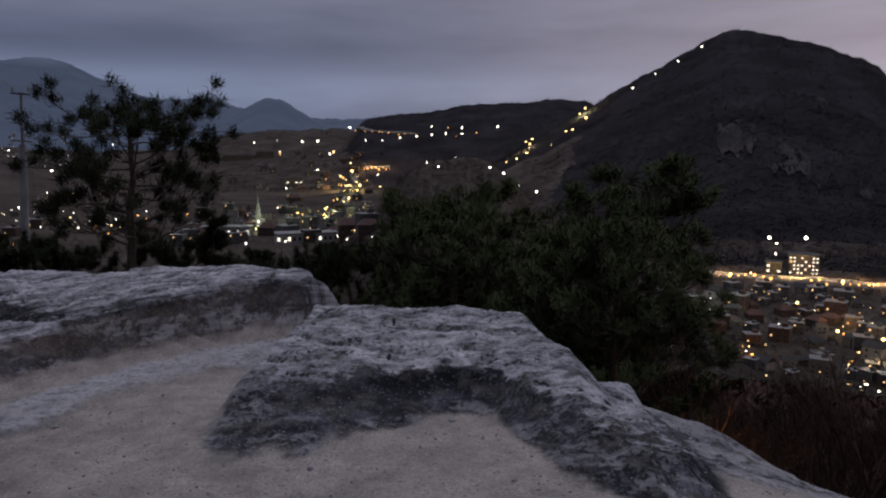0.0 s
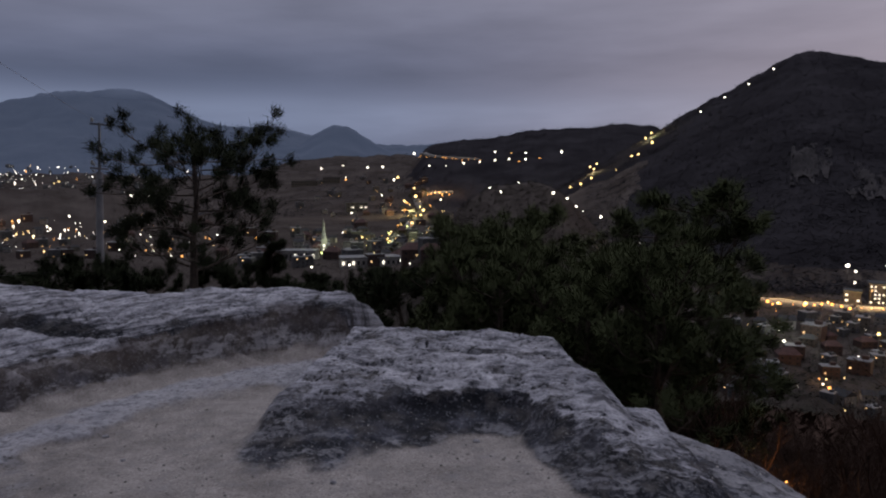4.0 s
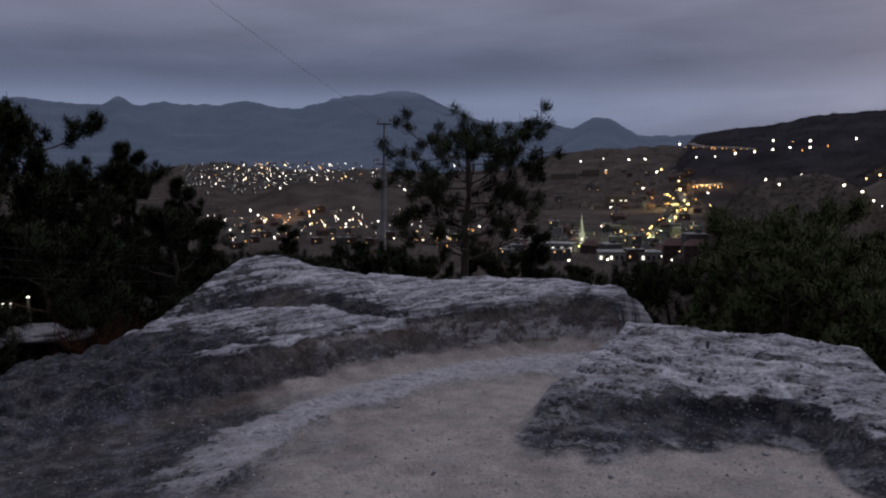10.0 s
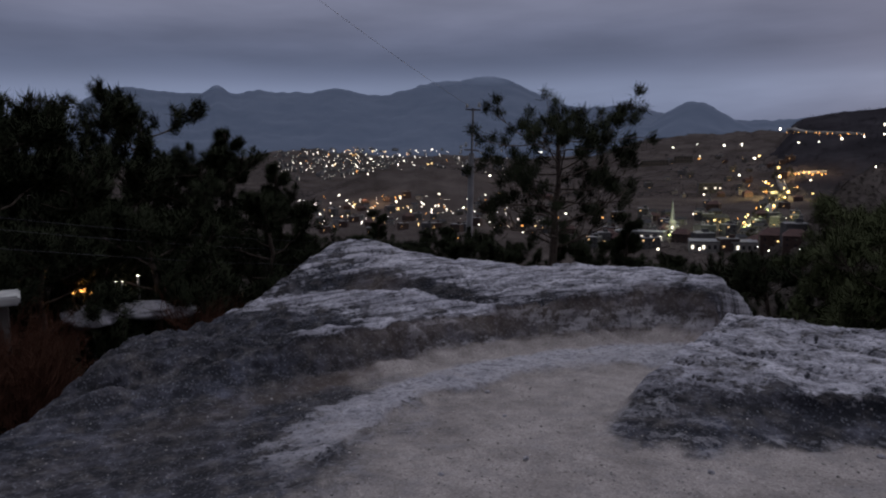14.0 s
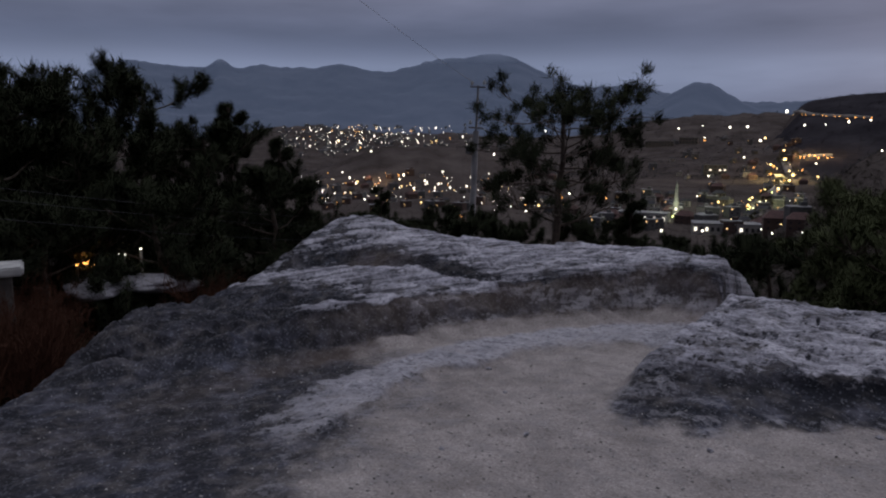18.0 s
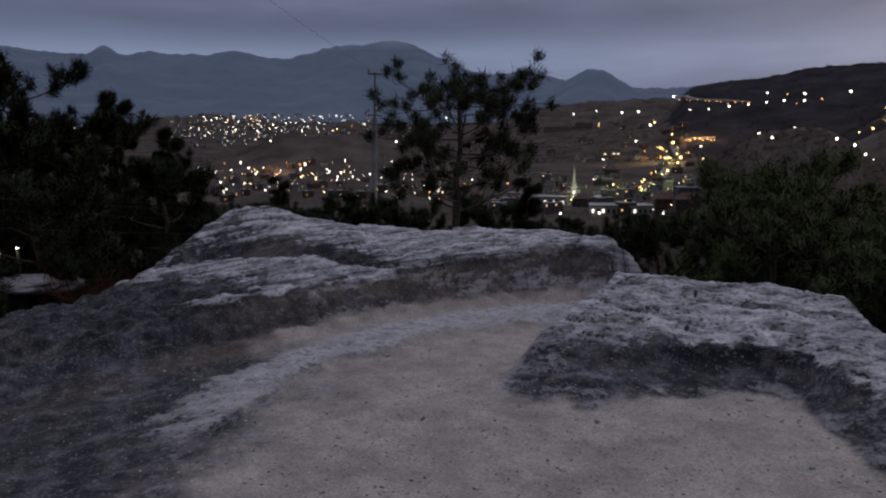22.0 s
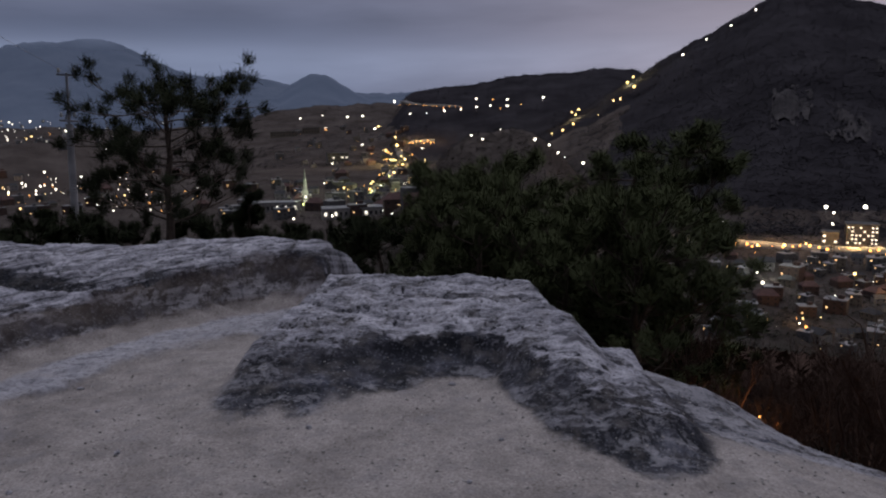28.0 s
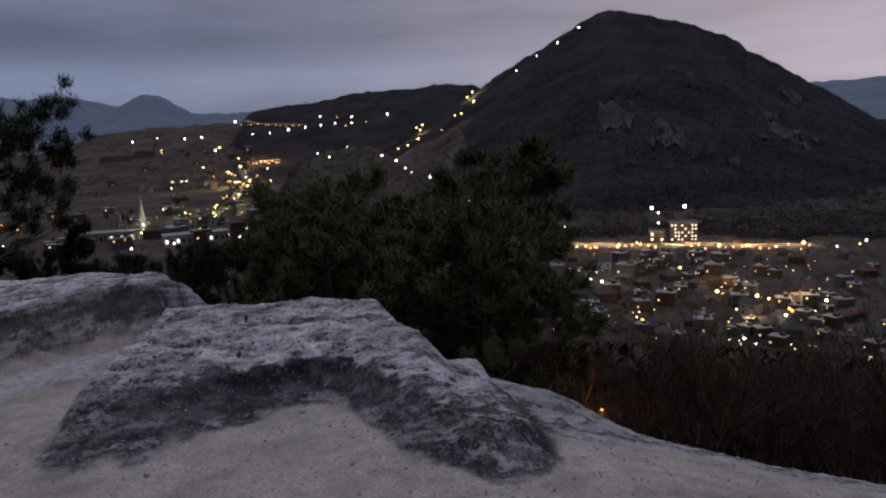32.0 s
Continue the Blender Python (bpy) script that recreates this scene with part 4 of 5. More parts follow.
def put_pole():
    r = 21.0
    x, y, z = place(-30.9, r)
    tip = Vector((EYE.x + r * math.sin(radians(-30.2)), EYE.y + r * math.cos(radians(-30.2)), up(r, 3.75)))
    foot = Vector((x - 0.1, y, min(z, tip.z - 6.5)))
    thing = new("utility_pole")
    thing.matrix_basis = pose(*foot)
    d = tip - foot
    at = lambda q: np.array(d) * q  # noqa: E731
    s = Soup()
    s.tube([at(q) for q in (0, 0.3, 0.6, 0.85)], [0.115, 0.105, 0.092, 0.082], 14)
    part("shaft", s.mesh("shaft", POLE), thing)
    s = Soup()
    s.tube([at(0.84), at(1.0)], [0.035, 0.03], 8)
    part("mast", s.mesh("mast", STEEL), thing, "thin steel mast")
    bar = box_data("crossarm", (0.62, 0.06, 0.06), (0, 0, 0), STEEL, 0.008)
    arms = {}
    for q, sc, yaw in ((0.995, 0.75, 15), (0.86, 0.8, 60), (0.80, 0.6, 60)):
        c = part("crossarm", bar, thing)
        c.matrix_basis = pose(*at(q), 0, 4, yaw) @ Matrix.Scale(sc, 4)
        arms[q] = c
    for q, off in ((1.0, -0.2), (1.0, 0.2), (0.87, -0.2), (0.87, 0.15), (0.81, -0.15)):
        s = Soup()
        p = at(q) + np.array([off, 0, 0.02])
        s.tube([p, p + [0, 0, 0.04], p + [0, 0, 0.08], p + [0, 0, 0.12]], [0.03, 0.045, 0.03, 0.02], 8)
        arm = arms[min(arms, key=lambda v: abs(v - q))]
        part("insulator", s.mesh("insulator", CONCRETE), arm).matrix_parent_inverse = arm.matrix_basis.inverted()
    part("junction_box", box_data("junction_box", (0.18, 0.16, 0.26), at(0.80) + np.array([-0.2, 0, -0.1]), STEEL, 0.015), thing)
    tagged(thing, "concrete utility pole with steel crossarms behind the pine", "pole")
    cable("cable", tip, (-7.4, 6.0, 4.6), 0.1, 0.0034, "thin grey cable slung from the pole overhead", PALE_WIRE)
    for dz, dx in ((0, 0), (-0.22, 0.2), (-0.55, 0.5)):
        a1, a2 = place(-72, 9.0), place(-30.6, 21.0)
        cable("cable", (a1[0] + dx, a1[1], up(9.0, -2.2) + 0.6 * dz), (a2[0], a2[1], up(21, -6.6) + dz), 0.22, 0.0032, "thin cable crossing in front of the dark pines")


put_pole()


def put_wall():
    """A concrete parapet with a thick cap at the edge of the scrub."""
    a, r = -63.9, 9.2
    x, y, z = place(a, r)
    top = up(r, -8.7)
    thing = new("concrete_wall")
    thing.matrix_basis = pose(x, y, top, 0, 0, 62)
    part("cap", box_data("cap", (3.0, 0.55, 0.10), (-1.5, 0, -0.05), CONCRETE, 0.02), thing, "pale concrete coping slab")
    part("wall", box_data("wall", (2.85, 0.30, 1.6), (-1.55, 0.04, -0.90), DARK_CONCRETE, 0.015), thing)
    tagged(thing, "low weathered concrete wall with an overhanging cap", "wall")


put_wall()


def loose_rock(name, seed, size, label):
    bm = bmesh.new()
    bmesh.ops.create_icosphere(bm, subdivisions=4, radius=1)
    for v in bm.verts:
        p = v.co.copy()
        n = noise.fractal(p * 1.2 + Vector((seed, 0, 0)), 0.8, 2.0, 5)
        v.co = Vector((p.x * size[0], p.y * size[1], p.z * size[2])) * (1 + 0.28 * n)
    me = bpy.data.meshes.new(name)
    bm.to_mesh(me)
    bm.free()
    for p in me.polygons:
        p.use_smooth = True
    me.materials.append(GRANITE)
    return tagged(new(name, me), label, "rock", group="loose rocks")


for i, (a, r, el, size) in enumerate(((-59.6, 10.7, -9.9, (0.42, 0.30, 0.13)), (-56.0, 10.9, -9.8, (0.50, 0.3, 0.12)), (-53.6, 11.0, -10.1, (0.34, 0.2, 0.10)))):
    x, y, z = place(a, r)
    rock = loose_rock("loose_rock", 3.7 * i, size, "pale rounded rock half hidden in dry scrub")
    rock.matrix_basis = pose(x, y, up(r, el) - 0.2, 0, 0, 40 * i)
for i, (x, y, s) in enumerate(((0.05, 4.30, 0.016), (-2.1, 3.9, 0.012), (-0.7, 3.55, 0.014), (0.35, 3.4, 0.011), (-1.6, 3.2, 0.015), (-2.5, 4.4, 0.017), (0.2, 2.9, 0.010), (-1.9, 2.8, 0.013))):
    h = float(rock_heights(np.array([x]), np.array([y]))[0][0])
    pebble = loose_rock("pebble", 9.1 * i, (s * 1.4, s, s * 0.8), "small dark pebble lying on the sand")
    pebble.matrix_basis = pose(x, y, h + s * 0.4, 0, 0, 70 * i)


def scatter_grit():
    """Crumbs of granite on the trodden sand, in one mesh."""
    rng = np.random.default_rng(9)
    n = 5200
    a, r = np.radians(rng.uniform(-66, 42, n)), rng.uniform(2.5, 5.6, n)
    x, y = EYE.x + r * np.sin(a), EYE.y + r * np.cos(a)
    h, _, _, sandy = rock_heights(x, y)[:4]
    ok = rng.uniform(0, 1, n) < sandy * 0.6 + 0.38
    bm = bmesh.new()
    bmesh.ops.create_icosphere(bm, subdivisions=1, radius=1)
    ball = np.array([v.co[:] for v in bm.verts])
    tri = np.array([[v.index for v in f.verts] for f in bm.faces])
    bm.free()
    s = Soup()
    for px, py, pz in zip(x[ok], y[ok], h[ok]):
        k = 0.0022 + 0.0065 * rng.uniform(0, 1) ** 3
        s.add(ball * rng.uniform(0.6, 1.3, (len(ball), 1)) * [k * 1.3, k, k * 0.7] + [px, py, pz + 0.3 * k], tri)
    tagged(new("grit", s.mesh("grit", GRIT, False)), "loose granite grit strewn over the sand", "gravel", kind="stuff")


GRIT = mottled("granite_crumbs", (0.05, 0.048, 0.047), (0.45, 0.43, 0.42), 25, 0.9)
scatter_grit()


# ---- the town ----
def house(name, seed, w, d, h, kind, lit, label):
    """Walls, roof and the windows of the side that looks to the lookout. The front faces -y."""
    rng = random.Random(seed)
    thing = new(name)
    wall_mat = PLASTER[seed % 4]
    part("wall", box_data("wall", (w, d, h + 6), (0, 0, h / 2 - 3), wall_mat), thing)
    if kind == "flat":
        part("roof", box_data("roof", (w + 0.4, d + 0.4, 0.5), (0, 0, h + 0.25), ROOFS[2 + seed % 2]), thing)
        part("stairhead", box_data("stairhead", (w * 0.3, d * 0.35, 2.2), (w * 0.2, 0.1 * d, h + 1.5), wall_mat), thing)
    else:
        bm = bmesh.new()
        o, e = 0.5, h + min(w, d) * 0.32
        c = [(-w / 2 - o, -d / 2 - o, h - 0.1), (w / 2 + o, -d / 2 - o, h - 0.1), (w / 2 + o, d / 2 + o, h - 0.1), (-w / 2 - o, d / 2 + o, h - 0.1)]
        hip = 0.0 if kind == "gable" else min(w, d) * 0.35
        v = [bm.verts.new(p) for p in c] + [bm.verts.new((-w / 2 - o + hip, 0, e)), bm.verts.new((w / 2 + o - hip, 0, e))]
        for f in ((0, 1, 5, 4), (2, 3, 4, 5), (1, 2, 5), (3, 0, 4), (3, 2, 1, 0)):
            bm.faces.new([v[i] for i in f])
        me = bpy.data.meshes.new("roof")
        bm.to_mesh(me)
        bm.free()
        me.materials.append(ROOFS[seed % 2])
        part("roof", me, thing)
    floors, cols = max(1, int(h / 2.9)), max(2, int(w / 3.2))
    cells = [(i, j) for j in range(floors) for i in range(cols)]
    on = set(rng.sample(cells, min(lit, len(cells))))
    warm = rng.random() < 0.6
    for i, j in cells:
        wx, wz = (i + 0.5) / cols * w - w / 2, 1.5 + j * 2.9
        m = (LIT_WARM if warm else LIT_WHITE) if (i, j) in on else DARK_GLASS
        part("window", box_data("window", (1.1, 0.12, 1.1), (wx, -d / 2 - 0.03, wz), m), thing, "lit window" if (i, j) in on else "")
    return tagged(thing, label, "house", group="houses in the valley")


def put_town():
    rng = random.Random(11)
    kinds = [house("house", 0, 9, 8, 6.2, "gable", 0, "small white house with a pitched roof"),
             house("house", 1, 11, 9, 8.6, "flat", 1, "grey flat-roofed house with one lit window"),
             house("house", 2, 10, 8, 6.0, "hip", 0, "cream house with a dark hipped roof"),
             house("house", 3, 12, 9, 9.0, "flat", 1, "brick apartment house with a flat roof"),
             house("house", 4, 8, 8, 5.6, "flat", 0, "small unlit white house with a flat roof"),
             house("house", 7, 12, 10, 6.4, "hip", 0, "brick house with a red tiled roof"),
             house("house", 5, 9, 9, 8.8, "flat", 1, "grey house with a pale roof")]
    taken = []

    def put(i, a, el, yaw, s=1.0, near=180.0, gap=11.0):
        x, y, z, r = spot(a, el, near)
        if any((x - p) ** 2 + (y - q) ** 2 < (gap * s) ** 2 for p, q in taken):
            return
        taken.append((x, y))
        m = turned(x, y, z - 0.4, -a + yaw, s)
        settle(kinds[i], m)

    # houses close under the mountain, told apart by roof and wall
    for i, a, el, yaw, s in ((0, 20.8, -11.2, 10, 1.2), (3, 22.6, -11.7, -20, 1.1), (5, 21.0, -13.6, 15, 1.0), (3, 25.6, -13.8, -10, 1.0), (4, 19.0, -14.8, 20, 1.2), (4, 28.2, -15.0, 0, 1.0),
                             (0, 31.7, -14.2, -25, 1.1), (0, 32.8, -15.4, 20, 1.0), (1, 29.5, -10.8, 0, 1.2), (6, 27.7, -10.6, 8, 1.1), (3, 29.1, -11.6, -8, 1.1), (2, 30.4, -13.6, 30, 1.0),
                             (6, 35.6, -13.6, 12, 1.0), (4, 36.9, -13.8, -15, 1.0), (2, 34.6, -15.8, 5, 1.0), (4, 38.1, -15.9, 10, 0.9), (0, 39.6, -15.6, -10, 1.0), (6, 25.6, -10.7, 0, 1.0),
                             (1, 24.3, -10.4, 5, 1.0), (4, 40.6, -16.8, 0, 0.9)):
        put(i, a, el, yaw, 0.55 * s)
    for _ in range(150):
        put(rng.choice((0, 1, 2, 3, 4, 5, 6, 6)), rng.uniform(16.5, 43), rng.uniform(-16.6, -9.9), rng.uniform(-45, 45), rng.uniform(0.32, 0.52))
    for _ in range(60):
        put(rng.randrange(7), rng.uniform(-21, -6), rng.uniform(-7.6, -4.6), rng.uniform(-35, 35), rng.uniform(0.8, 1.1), 300)
    for _ in range(40):
        put(rng.randrange(7), rng.uniform(-17, -6.0), rng.uniform(-4.4, -0.2), rng.uniform(-35, 35), rng.uniform(0.8, 1.2), 300)
    for _ in range(70):
        put(rng.randrange(7), rng.uniform(-46, -22), rng.uniform(-6.2, -3.2), rng.uniform(-35, 35), rng.uniform(0.6, 0.9), 300)
    # the far town under the range, too small to tell apart: walls, roofs and lit windows
    walls, roofs, panes = Soup(), Soup(), Soup()
    box = np.array([(i, j, k) for i in (-1, 1) for j in (-1, 1) for k in (-1, 1)], float)
    quads = np.array([(0, 1, 3, 2), (4, 6, 7, 5), (0, 4, 5, 1), (2, 3, 7, 6), (1, 5, 7, 3), (0, 2, 6, 4)])
    tris = np.concatenate([quads[:, [0, 1, 2]], quads[:, [0, 2, 3]]])
    for _ in range(190):
        a = rng.choice((rng.uniform(-45.5, -36), rng.uniform(-45, -27)))
        x, y, z, r = spot(a, rng.uniform(-1.7, 0.65), 1250)
        w, h, turn = rng.uniform(3, 7), rng.uniform(2, 4.5), radians(-a + rng.uniform(-30, 30))
        c, s = math.cos(turn), math.sin(turn)
        for soup, size, off in ((walls, (w, w * 0.8, h + 3), (0, 0, h - 3)), (roofs, (w * 1.06, w * 0.86, 0.4), (0, 0, 2 * h + 0.4)), (panes, (0.7, 0.2, 0.7), (rng.uniform(-0.6, 0.6) * w, -w * 0.8 - 0.1, h * rng.uniform(0.5, 1.5)))):
            p = box * size + off
            soup.add(np.stack([c * p[:, 0] - s * p[:, 1] + x, s * p[:, 0] + c * p[:, 1] + y, p[:, 2] + z], -1), tris)
    town = tagged(new("distant_town"), "crowded pale houses of a distant lit town", "town", kind="stuff")
    part("wall", walls.mesh("wall", PLASTER[1], False), town)
    part("roof", roofs.mesh("roof", ROOFS[3], False), town)
    part("window", panes.mesh("window", LIT_WHITE, False), town, "lit windows")


put_town()


def big_building(name, a, el, w, d, h, yaw, mat, floors, cols, lit, label, near=180.0):
    x, y, z, r = spot(a, el, near)
    thing = new(name)
    thing.matrix_basis = pose(x, y, z, 0, 0, -a + yaw)
    part("wall", box_data("wall", (w, d, h + 8), (0, 0, h / 2 - 4), mat), thing)
    part("roof", box_data("roof", (w + 0.8, d + 0.8, 0.7), (0, 0, h + 0.35), ROOFS[3 if name == "hall" else 2]), thing)
    rng = random.Random(len(label))
    cw, ch = w / cols, h / floors
    glass = [box_data("window", (cw * 0.5, 0.2, ch * 0.42), (0, 0, 0), mm) for mm in (DARK_GLASS, LIT_WHITE)]
    for j in range(floors):
        for i in range(cols):
            on = rng.random() < lit
            o = part("window", glass[on], thing, "lit window" if on else "")
            o.matrix_basis = pose((i + 0.5) * cw - w / 2, -d / 2 - 0.05, (j + 0.5) * ch)
    return tagged(thing, label, "building")


big_building("office_building", 26.8, -8.9, 13, 10, 9, 5, ROOFS[0], 5, 8, 0.62, "lit modern building at the mountain foot")
big_building("office_building", 24.9, -9.0, 7, 7, 5, 0, ROOFS[0], 2, 3, 0.5, "small lit building beside the foothill road")
big_building("school_building", -12.0, -3.0, 34, 14, 14, 8, PLASTER[1], 3, 5, 0.25, "grey flat-roofed building with four lit windows", 400)
big_building("villa", -16.0, -0.9, 60, 14, 10, 0, PLASTER[2], 2, 9, 0.0, "long pale building on the wooded slope", 400)
big_building("villa", -13.9, -0.7, 40, 14, 12, -10, PLASTER[2], 2, 6, 0.0, "long pale building on the wooded slope", 400)
big_building("hall", -17.0, -6.7, 36, 14, 7, -14, PLASTER[0], 1, 11, 0.35, "long low hall with brightly lit windows", 300)
big_building("hall", -11.0, -7.3, 40, 16, 6, 6, PLASTER[0], 1, 12, 0.3, "long low white-roofed hall with lit windows", 300)


def put_church():
    x, y, z, r = spot(-14.6, -6.3, 300)
    thing = new("church")
    thing.matrix_basis = pose(x, y, z, 0, 0, 14.6)
    k = r / 760
    part("nave", box_data("nave", (13 * k, 22 * k, 15 * k), (0, 8 * k, 3 * k), PLASTER[0]), thing)
    tower = part("tower", box_data("tower", (6 * k, 6 * k, 22 * k), (0, -2 * k, 5.5 * k), PLASTER[0], 0.2), thing)
    bm = bmesh.new()
    bmesh.ops.create_cone(bm, cap_ends=True, segments=8, radius1=2.6 * k, radius2=0.15 * k, depth=22 * k, matrix=Matrix.Translation((0, -2 * k, 27 * k)))
    me = bpy.data.meshes.new("spire")
    bm.to_mesh(me)
    bm.free()
    me.materials.append(ROOFS[3])
    part("spire", me, tower, "tall pointed pale spire")
    for i, zz in enumerate((4, 9.5)):
        part("window", box_data("window", (2.2 * k, 0.3 * k, 3 * k), (0, -5.1 * k, zz * k), LIT_WHITE), tower, "lit arched window")
    tagged(thing, "floodlit white church with a slender spire among houses", "church")


put_church()


def lamp_proto(mat, label):
    """A street lamp one unit in size: a post, an arm and a glowing globe."""
    thing = new("street_lamp")
    s = Soup()
    s.tube([(0, 0, -3), (0, 0, 4), (0, 0, 7.6)], [0.16, 0.13, 0.10], 6)
    part("post", s.mesh("post", STEEL), thing)
    bm = bmesh.new()
    bmesh.ops.create_icosphere(bm, subdivisions=2, radius=1.0, matrix=Matrix.Translation((0, 0, 8.2)))
    me = bpy.data.meshes.new("globe")
    bm.to_mesh(me)
    bm.free()
    me.materials.append(mat)
    part("globe", me, thing, "glowing globe")
    return tagged(thing, label, "street lamp", group="street lamps")


def put_lamps():
    rng = random.Random(3)
    kinds = {"w": lamp_proto(LAMP_WHITE, "street lamp with a bright white light"), "y": lamp_proto(LAMP_WARM, "street lamp with a warm yellow light"),
             "o": lamp_proto(LAMP_ORANGE, "street lamp with an orange light"), "g": lamp_proto(LAMP_GREEN, "street lamp with a greenish light")}
    def put(k, a, el, size=1.0, near=180.0):
        s0 = 0.00115 * size
        x, y, z, r = spot(a, el - math.degrees(4.6 * s0), near)
        s = s0 * r
        m = turned(x, y, z - 3.6 * s, 0, s)
        settle(kinds[k], m)

    far_globes = {k: Soup() for k in "wyog"}
    bm = bmesh.new()
    bmesh.ops.create_icosphere(bm, subdivisions=1, radius=1)
    ball = np.array([v.co[:] for v in bm.verts])
    tri = np.array([[v.index for v in f.verts] for f in bm.faces])
    bm.free()

    def put_far(k, a, el, size, near):
        x, y, z, r = spot(a, el - 0.15, near)
        s = 0.0012 * size * r
        far_globes[k].add(ball * s + [x, y, z + 2.5 * s], tri)
        far_globes[k].tube([(x, y, z - 2), (x, y, z + 2 * s)], [0.2, 0.2], 4)

    def row(k, near, *spots):
        for s in spots:
            put(k, *s, near=near) if len(s) == 3 else put(k, *s, 1.0, near)

    # road along the ridge
    row("w", 900, (-7.4, 1.6, 1.2), (-6.2, 0.6, 0.8), (-4.9, 0.6, 0.6), (-3.5, 0.8), (-2.2, 0.9, 0.8), (-1.0, 1.7, 0.9), (-1.0, 1.0, 0.9), (0.1, 1.1), (1.4, 1.6, 1.1), (1.4, 1.1), (4.2, 1.6, 1.1))
    row("o", 900, *[(-6.9 + 0.42 * i + rng.uniform(-0.15, 0.15), 1.35 - 0.03 * i + rng.uniform(-0.05, 0.05), rng.uniform(0.35, 0.6)) for i in range(12)], (2.5, 1.2, 0.6), (0.3, 1.6, 0.6), (0.9, 0.9, 0.6))
    # steps up to the saddle
    row("y", 500, (10.9, 3.0), (10.5, 2.6), (11.0, 2.3, 1.3), (9.5, 1.3), (10.0, 1.4), (6.9, 0.7), (6.7, 0.3), (6.5, -0.4, 1.1), (5.7, -0.9, 1.1), (4.9, -1.1, 0.8), (6.4, 0.5, 0.9), (8.4, 0.2, 0.5))
    row("w", 300, (3.6, -1.6, 1.3), (4.7, -2.0, 1.2), (5.4, -2.6), (7.3, -3.4, 1.4), (5.9, -3.0, 0.6), (-1.4, -1.2, 0.9), (-0.5, -1.5, 1.1), (0.9, -0.8, 0.5), (10.3, -5.4, 0.7), (17.8, -7.8, 0.8))
    row("w", 600, (14.4, 4.5, 0.9), (16.0, 5.5, 0.7), (17.6, 6.3, 0.9), (19.2, 7.3, 0.9))
    # the middle of the valley
    row("w", 300, (-14.7, 0.4, 0.8), (-11.1, 0.5), (-9.9, 0.5), (-12.8, -0.3, 0.5), (-10.0, -1.7, 0.9), (-12.4, -3.1, 0.8), (-5.3, -2.1, 0.8), (-11.7, -7.1, 1.2), (-12.6, -7.2, 1.2),
        (-15.6, -7.3, 1.1), (-20.2, -6.5, 1.1), (-9.0, -0.5, 1.1), (-8.5, -6.9, 1.2), (-8.2, -6.9, 1.2), (-5.8, -7.0, 0.9), (-13.1, -4.6, 0.8), (-13.0, 0.6, 0.6))
    row("y", 300, (-8.7, -0.3, 1.1), (-7.4, -1.2), (-7.3, -1.8, 1.5), (-8.2, -2.2, 1.2), (-6.7, -2.9, 1.4), (-7.6, -3.9, 1.3), (-8.5, -4.0), (-11.6, -5.0), (-10.6, -5.3), (-11.2, -5.7), (-6.9, -3.3), (-9.3, -4.6, 0.9))
    row("g", 300, (-9.5, -5.5, 1.3), (-8.9, -6.4, 1.2), (-9.9, -6.8), (-8.7, -6.8, 1.1), (-14.4, -5.7, 1.0), (-14.8, -6.2, 1.0), (-8.0, -4.2, 0.9))
    row("o", 300, *[(-6.9 + 0.28 * i + rng.uniform(-0.1, 0.1), -1.6 + rng.uniform(-0.1, 0.1), rng.uniform(0.4, 0.8)) for i in range(10)], (-13.9, -5.8, 1.4), (-8.4, -2.5, 1.0), (-8.0, -2.3, 1.0), (-12.8, -0.5, 0.8))
    # the lit road at the mountain's foot
    row("w", 250, (24.5, -6.5, 1.8), (26.9, -6.4, 2.0), (25.0, -6.9, 1.1), (25.0, -7.6, 1.2), (37.2, -9.2, 0.9), (39.0, -8.7, 1.1))
    row("o", 250, *[(16.2 + 0.62 * i + rng.uniform(-0.2, 0.2), -9.35 + rng.uniform(-0.2, 0.25), rng.uniform(0.5, 1.5)) for i in range(32)])
    row("y", 250, (22.0, -9.3, 1.5), (29.4, -9.3, 1.6), (35.1, -9.0, 1.7), (33.3, -9.3, 1.1), (31.3, -9.3, 1.0), (20.2, -9.4, 1.2), (23.4, -9.1), (38.6, -9.0, 1.0))
    # lanes between the houses
    row("y", 180, (26.6, -11.0, 1.6), (32.4, -11.0, 1.3), (29.3, -12.7, 1.8), (32.1, -12.9, 1.8), (32.9, -13.1, 1.4), (34.0, -13.1, 1.9), (34.1, -14.2, 1.8), (30.7, -14.0, 1.2), (32.1, -15.4, 1.3), (39.6, -17.0, 1.8))
    row("w", 180, (24.0, -11.9, 1.6), (20.7, -12.1, 1.4), (36.7, -13.0, 1.6), (31.3, -16.1, 1.6), (40.3, -16.5, 1.2), (32.1, -16.4, 1.1), (20.3, -11.4, 1.1), (19.8, -11.9, 0.9))
    row("o", 180, (34.7, -13.5, 1.7), (34.5, -13.9, 1.6), (24.0, -15.6, 1.2), (23.8, -15.0, 1.6), (34.3, -13.7, 1.5), (29.7, -12.9, 1.2))
    for _ in range(90):
        put_far(rng.choice("wyyyoo"), rng.triangular(17.0, 41.5, 31), rng.uniform(-16.5, -9.8), 0.2 + 0.45 * rng.random() ** 2, 190)
    for _ in range(22):
        put(rng.choice("wwyyo"), rng.uniform(17.5, 41), rng.uniform(-16.5, -9.8), rng.uniform(0.3, 0.6), 190)
